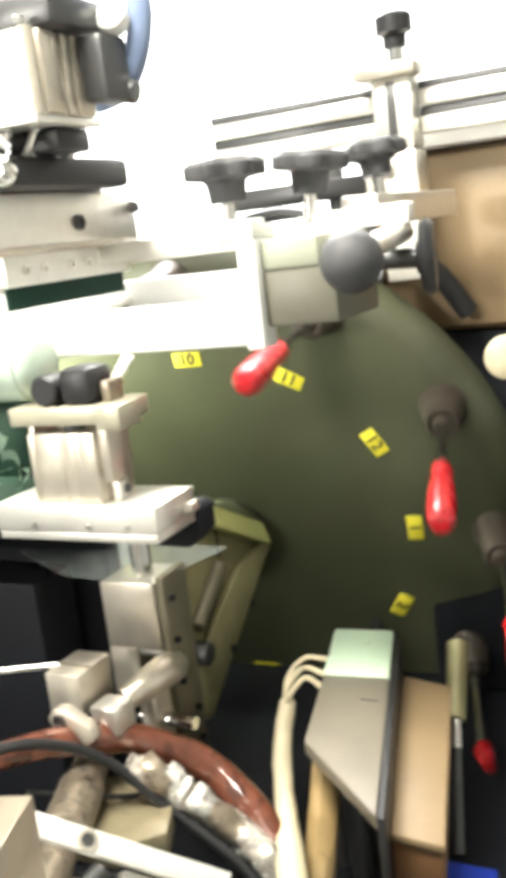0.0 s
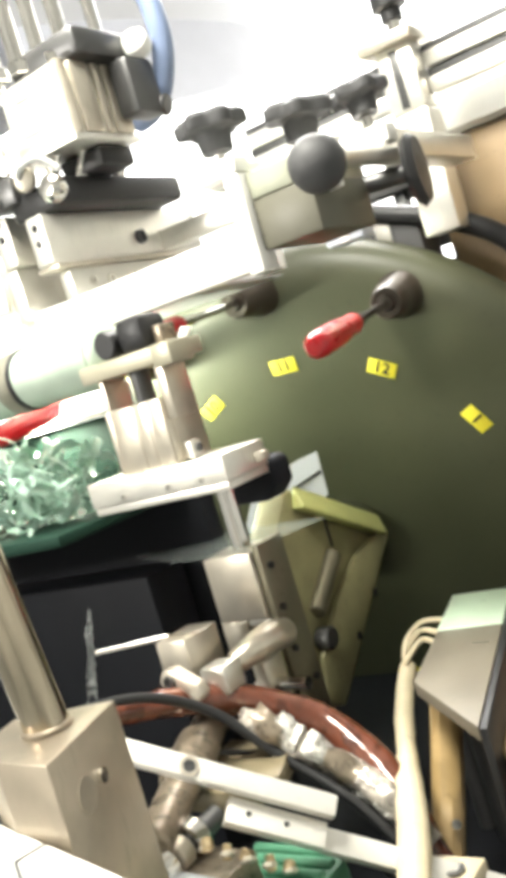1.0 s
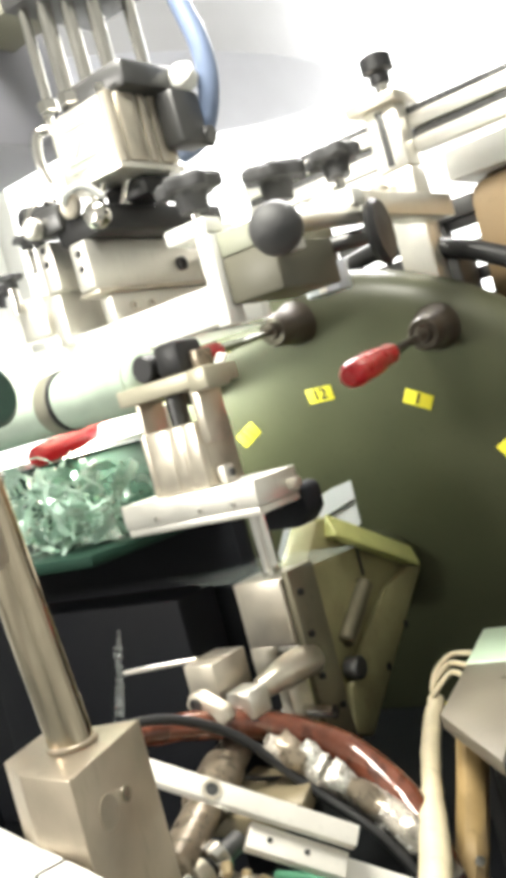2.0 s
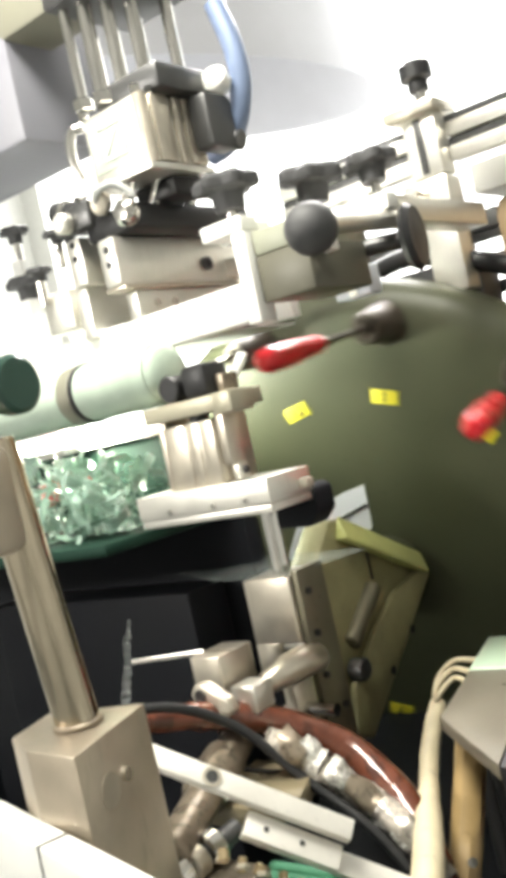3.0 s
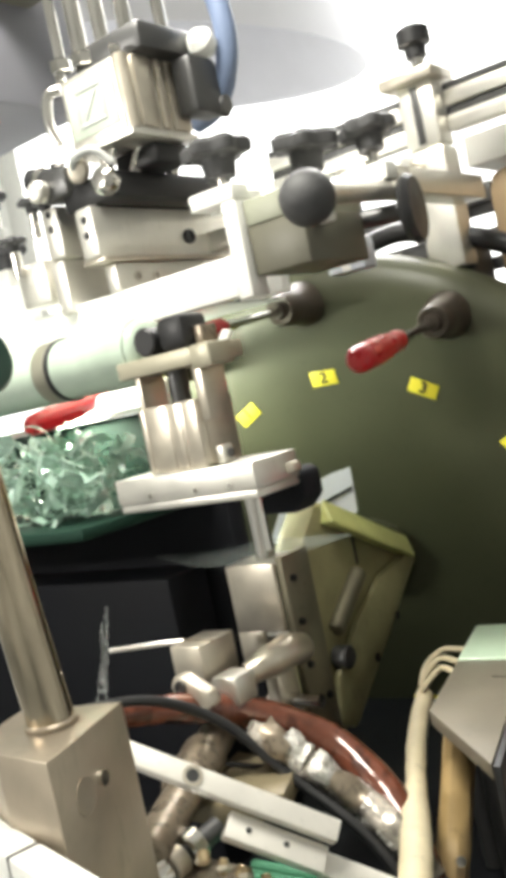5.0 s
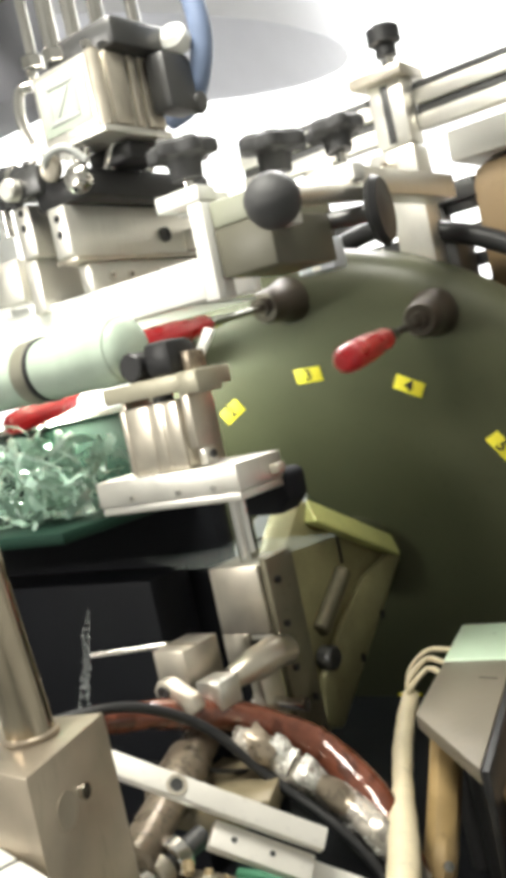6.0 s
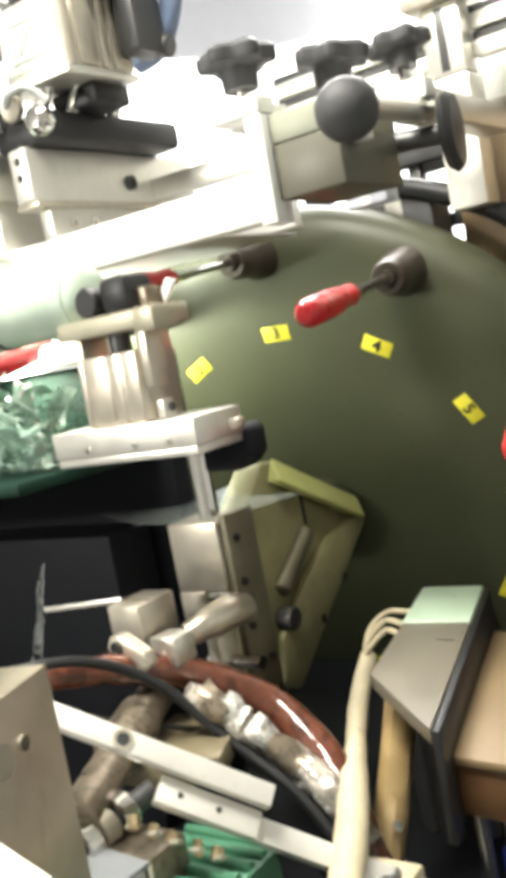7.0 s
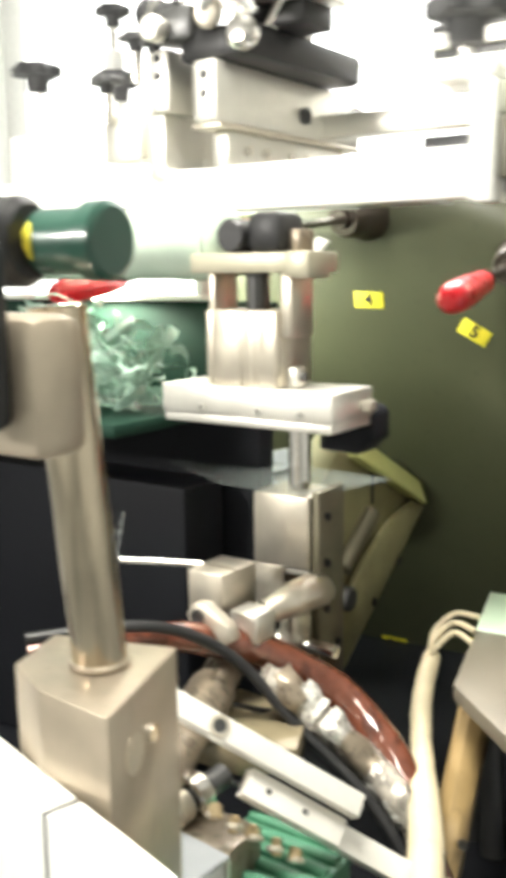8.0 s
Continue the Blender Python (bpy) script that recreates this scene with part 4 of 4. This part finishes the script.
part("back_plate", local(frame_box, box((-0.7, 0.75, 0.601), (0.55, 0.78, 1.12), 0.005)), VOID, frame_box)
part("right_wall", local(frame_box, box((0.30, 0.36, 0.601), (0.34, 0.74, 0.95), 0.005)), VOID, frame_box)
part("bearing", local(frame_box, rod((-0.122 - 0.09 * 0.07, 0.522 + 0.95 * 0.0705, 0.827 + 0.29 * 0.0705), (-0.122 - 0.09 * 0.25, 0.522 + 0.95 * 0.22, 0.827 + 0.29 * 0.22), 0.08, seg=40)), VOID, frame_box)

tan_panel = thing("tan_column", 0.33, 0.55, 0.6, "tan painted machine column with rounded edges", "machine column")
part("body", local(tan_panel, box((0.088, 0.56, 1.055), (0.5, 0.74, 1.262), 0.03)), TAN, tan_panel)
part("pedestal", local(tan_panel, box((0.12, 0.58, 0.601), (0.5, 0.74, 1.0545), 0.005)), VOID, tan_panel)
part("top_sheet", local(tan_panel, box((0.080, 0.553, 1.2625), (0.52, 0.745, 1.300), 0.004)), WHITE, tan_panel)
guard = thing("slatted_guard", 0.12, 0.6, 1.0, "dark slatted guard with bright gaps", "guard")
for k in range(5):
    part("slat", local(guard, box((0.050, 0.585, 1.075 + 0.034 * k), (0.104, 0.597, 1.091 + 0.034 * k), 0.001)), DARK_STEEL, guard)
part("frame_post", local(guard, box((0.034, 0.58, 0.601), (0.0495, 0.60, 1.26), 0.002)), DARK_STEEL, guard)
part("header", local(guard, box((-0.10, 0.5705, 1.222), (0.0975, 0.60, 1.246), 0.003)), DARK_STEEL, guard)
hose_dark = thing("black_hose", 0.05, 0.55, 1.2, "black rubber hose behind the turret", "hose")
part("hose", local(hose_dark, tube([(-0.06, 0.50, 1.200), (0.0, 0.51, 1.208), (0.06, 0.515, 1.190), (0.12, 0.52, 1.165), (0.17, 0.53, 1.13), (0.2, 0.55, 1.08)], 0.012, 14)), BLACK, hose_dark)
motor = thing("drive_housing", 0.02, 0.55, 1.12, "dark grey drive housing behind the turret", "housing")
part("body", local(motor, box((-0.08, 0.515, 1.10), (0.085, 0.57, 1.19), 0.006)), DARK_STEEL, motor)
part("window", local(motor, box((-0.03, 0.5125, 1.165), (-0.005, 0.5148, 1.185), 0.0005)), ALU, motor)
part("window", local(motor, box((0.03, 0.5125, 1.160), (0.05, 0.5148, 1.188), 0.0005)), ALU, motor)
knob_end = thing("round_handle", 0.285, 0.33, 1.06, "cream round handle end on a dark arm", "handle")
part("end", lathe([(0, -0.008), (0.014, -0.007), (0.02, -0.003), (0.02, 0.004), (0.014, 0.008), (0, 0.009)], pose(0, 0, 0, 80, 0, 25), 32), CREAM, knob_end)
part("arm", rod((0.004, 0.008, 0), (0.08, 0.20, -0.02), 0.008), DARK_STEEL, knob_end)

# ---- printing roller and film scraps ----
roller = thing("frosted_roller", -0.2, 0.065, 1.113, "frosted pale green roller with dark flanges", "roller")
part("drum", local(roller, rod((-0.42, 0.065, 1.113), (-0.024, 0.065, 1.113), 0.0275, seg=48, bev=0.002)), GREEN_TUBE, roller)
part("band", local(roller, rod((-0.064, 0.065, 1.113), (-0.0245, 0.065, 1.113), 0.0285, seg=48, bev=0.0008)), GREEN_TUBE, roller)
for x in (-0.118,):
    part("dark_sleeve", local(roller, rod((x - 0.024, 0.065, 1.113), (x - 0.0065, 0.065, 1.113), 0.0285, seg=48, bev=0.001)), SLATE, roller)
    part("flange", local(roller, rod((x - 0.006, 0.065, 1.113), (x, 0.065, 1.113), 0.0292, seg=48, bev=0.0015)), BLACK, roller, "black flange")
part("bracket", local(roller, box((-0.46, 0.05, 0.9745), (-0.4205, 0.08, 1.14), 0.002)), ALU_WARM, roller)
part("end_cap", local(roller, lathe([(0.0268, 0), (0.0258, 0.003), (0.0215, 0.0068), (0.0150, 0.0092), (0.0, 0.0105)], axis_pose((-0.024, 0.065, 1.113), (1, 0.065, 1.113)), 40)), GREEN_TUBE, roller)
holder = thing("pole_clamp", 0.07, -0.2, 1.0, "grey rounded clamp on the steel pole with a black wheel", "clamp")
part("clamp_body", local(holder, box((0.050, -0.246, 1.010), (0.104, -0.212, 1.074), 0.008)), FOOT, holder)
part("wheel", local(holder, rod((0.048, -0.218, 1.106), (0.072, -0.214, 1.106), 0.021, seg=36, bev=0.004)), BLACK, holder)
part("yellow_cap", local(holder, rod((0.0722, -0.214, 1.106), (0.079, -0.2125, 1.106), 0.0105, seg=28, bev=0.003)), LABEL, holder)
part("arm", local(holder, rod((0.05, -0.218, 1.106), (-0.06, -0.20, 1.11), 0.014)), BLACK, holder)
part("spool", local(holder, lathe([(0, 0), (0.0150, 0), (0.0150, 0.028), (0.0178, 0.0285), (0.0178, 0.038), (0.015, 0.040), (0, 0.040)], axis_pose((0.074, -0.207, 1.106), (0.2, -0.197, 1.105)), 40)), material("dark_green_plastic", (0.020, 0.070, 0.050), 0.3, 0.0, 20, 0.2, 0.03, coat=0.4), holder, "dark green flanged spool")
part("stem", local(holder, box((0.072, -0.266, 1.024), (0.094, -0.2465, 1.108), 0.007)), BLACK, holder)

rng = random.Random(7)
bm = bmesh.new()
for k in range(230):
    c = Vector((rng.uniform(-0.30, -0.115), rng.uniform(0.045, 0.13), 0.978))
    top = 1.05 - 0.25 * max(0, c.x + 0.19)
    c.z = rng.uniform(0.980, top)
    d = Vector((rng.gauss(0, 1), rng.gauss(0, 1), rng.gauss(0, 0.6))).normalized()
    w = Vector((rng.gauss(0, 1), rng.gauss(0, 1), rng.gauss(0, 1))).normalized() * rng.choice((0.0005, 0.0008, 0.0014, 0.0035, 0.0060)) * rng.uniform(0.7, 1.2)
    curl = Vector((rng.gauss(0, 1), rng.gauss(0, 1), rng.gauss(0, 1))).normalized()
    prev = None
    ln = rng.uniform(0.025, 0.07)
    turn = rng.uniform(1.5, 6.0)
    for i in range(13):
        t = i / 12 - 0.5
        p = c + d * ln * 0.35 * math.sin(turn * t) + curl * ln * 0.35 * math.cos(turn * t) + d.cross(curl) * ln * 0.4 * t
        p.z = max(p.z, 0.976)
        a, b = bm.verts.new(p - w), bm.verts.new(p + w)
        if prev:
            bm.faces.new((prev[0], prev[1], b, a))
        prev = (a, b)
        w = (w + Vector((rng.gauss(0, 1), rng.gauss(0, 1), rng.gauss(0, 1))) * 0.0003)
scraps = tagged(part("film_scraps", bm, FILM), "pile of crumpled pale green film scraps on a tray", "scraps", kind="stuff")

# ---- added glowing tube, stands for the bright background gap under the roller ----
strip = thing("glow_strip", -0.40, 0.228, 1.0625, "added glowing strip standing for the bright gap behind the green tray", "lamp")
part("housing", local(strip, box((-0.75, 0.226, 1.0625), (-0.17, 0.249, 1.069), 0.001)), WHITE, strip)
part("tube", local(strip, rod((-0.74, 0.236, 1.080), (-0.18, 0.236, 1.080), 0.0105, seg=20, bev=0.002)), GLOW, strip, "glowing white tube standing for the bright gap")
for x in (-0.75, -0.18):
    part("end_cap", local(strip, box((x, 0.227, 1.0692), (x + 0.009, 0.247, 1.092), 0.002)), WHITE, strip)

# ---- loose pale sheet behind the lift ----
SHEET = material("pale_film", (0.66, 0.68, 0.76), 0.35, 0.0, 20, 0.05, 0.02)
loose = thing("pale_sheet", 0, 0, 0, "pale lavender plastic sheet hanging behind the lift", "sheet")
bm = prism([(-0.200, 0.870), (-0.173, 0.912), (-0.129, 0.935), (-0.090, 0.947), (-0.063, 0.952), (-0.064, 0.9), (-0.080, 0.890), (-0.080, 0.870)], "y", 0.400, 0.402, 0)
part("film", bm, SHEET, loose)
part("crease", prism([(-0.150, 0.898), (-0.064, 0.926), (-0.064, 0.930), (-0.150, 0.901)], "y", 0.3985, 0.3995, 0), INK, loose)
acrylic = thing("acrylic_plate", -0.06, 0.19, 0.908, "thin clear acrylic plate around the guide rod", "plate")
part("plate", local(acrylic, prism([(-0.185, 0.19), (-0.085, 0.135), (0.008, 0.128), (0.036, 0.225), (-0.13, 0.238)], "z", 0.9076, 0.9096, 0)), ACRYLIC, acrylic)

# ---- lamp shade far behind ----
shade = thing("pendant_shade", -1.95, 2.40, 2.34, "grey wide pendant lamp shade against a bright wall", "lamp")
part("shade", lathe([(0.06, 0.60), (0.24, 0.585), (0.51, 0.495), (0.75, 0.30), (0.885, 0.06), (0.90, 0.0), (0.87, 0.015), (0.72, 0.27), (0.48, 0.45), (0.21, 0.54), (0.06, 0.555)], pose(0, 0, 0, 0, 12, 0), 48), material("pale_grey_enamel", (0.70, 0.70, 0.74), 0.5, 0.0, 20, 0.08, 0.03, stain=1), shade)
part("cord", rod((0.12, 0, 0.57), (0.12, 0, 0.84), 0.012), BLACK, shade)


# ---- motion ----
CARRIAGE_X = [(0.0, 0.161), (0.2, 0.12), (0.4, 0.057), (0.6, 0.046), (0.8, 0.088), (1.0, 0.133), (1.2, 0.126), (1.45, 0.12), (1.6, 0.078), (1.85, 0.056), (2.05, 0.062), (2.3, 0.12), (2.55, 0.155), (2.8, 0.082), (3.0, 0.070), (3.3, 0.063), (3.5, 0.066), (3.6, 0.092), (3.8, 0.122), (4.0, 0.161), (4.2, 0.135), (4.4, 0.112), (4.6, 0.074), (4.8, 0.06), (5.0, 0.075), (5.25, 0.12), (5.5, 0.155), (5.7, 0.115), (5.8, 0.089), (6.0, 0.059), (6.2, 0.080), (6.5, 0.097), (6.65, 0.11), (6.8, 0.142), (7.0, 0.15), (7.2, 0.106), (7.4, 0.062), (7.55, 0.057), (7.8, 0.109), (8.0, 0.171)]


def motions():
    rows = turret_angles()
    walk(turret, [(t, TURRET @ Matrix.Rotation(radians(a), 4, "Z")) for t, a in rows])
    for k, d in enumerate(drivers):
        walk(d, [(t, TURRET @ Matrix.Rotation(radians(a - 30 * k), 4, "Z")) for t, a in rows])
    lift_rows = [(0.0, 0.004)]
    for mid in STEPS:
        if mid > 0.3:
            lift_rows += [(mid - 0.28, 0.024), (mid - 0.16, 0.003)]
        lift_rows += [(mid + 0.2, 0.003), (mid + 0.34, 0.024)]
    lift_rows.append((8.0, 0.024))
    walk(lifter, [(t, pose(0, 0, z)) for t, z in lift_rows])
    walk(loose, [(t, pose(x, 0, z)) for t, x, z in ((0.0, -0.10, -0.06), (0.45, -0.10, -0.06), (0.9, 0.0, 0.0), (5.7, 0.0, 0.0), (6.35, -0.10, -0.06), (8.0, -0.10, -0.06))])
    walk(carriage, [(t, pose(x, 0, float(np.interp(t, (0.0, 0.2, 0.55), (-0.025, -0.018, 0.0))))) for t, x in CARRIAGE_X])
    walk(head, [(t, pose(-0.08 + x, 0.19, 1.15)) for t, x in ((0.0, 0.007), (1.5, 0.004), (4.5, 0.004), (6.5, -0.006), (7.3, 0.0), (8.0, 0.030))])


motions()
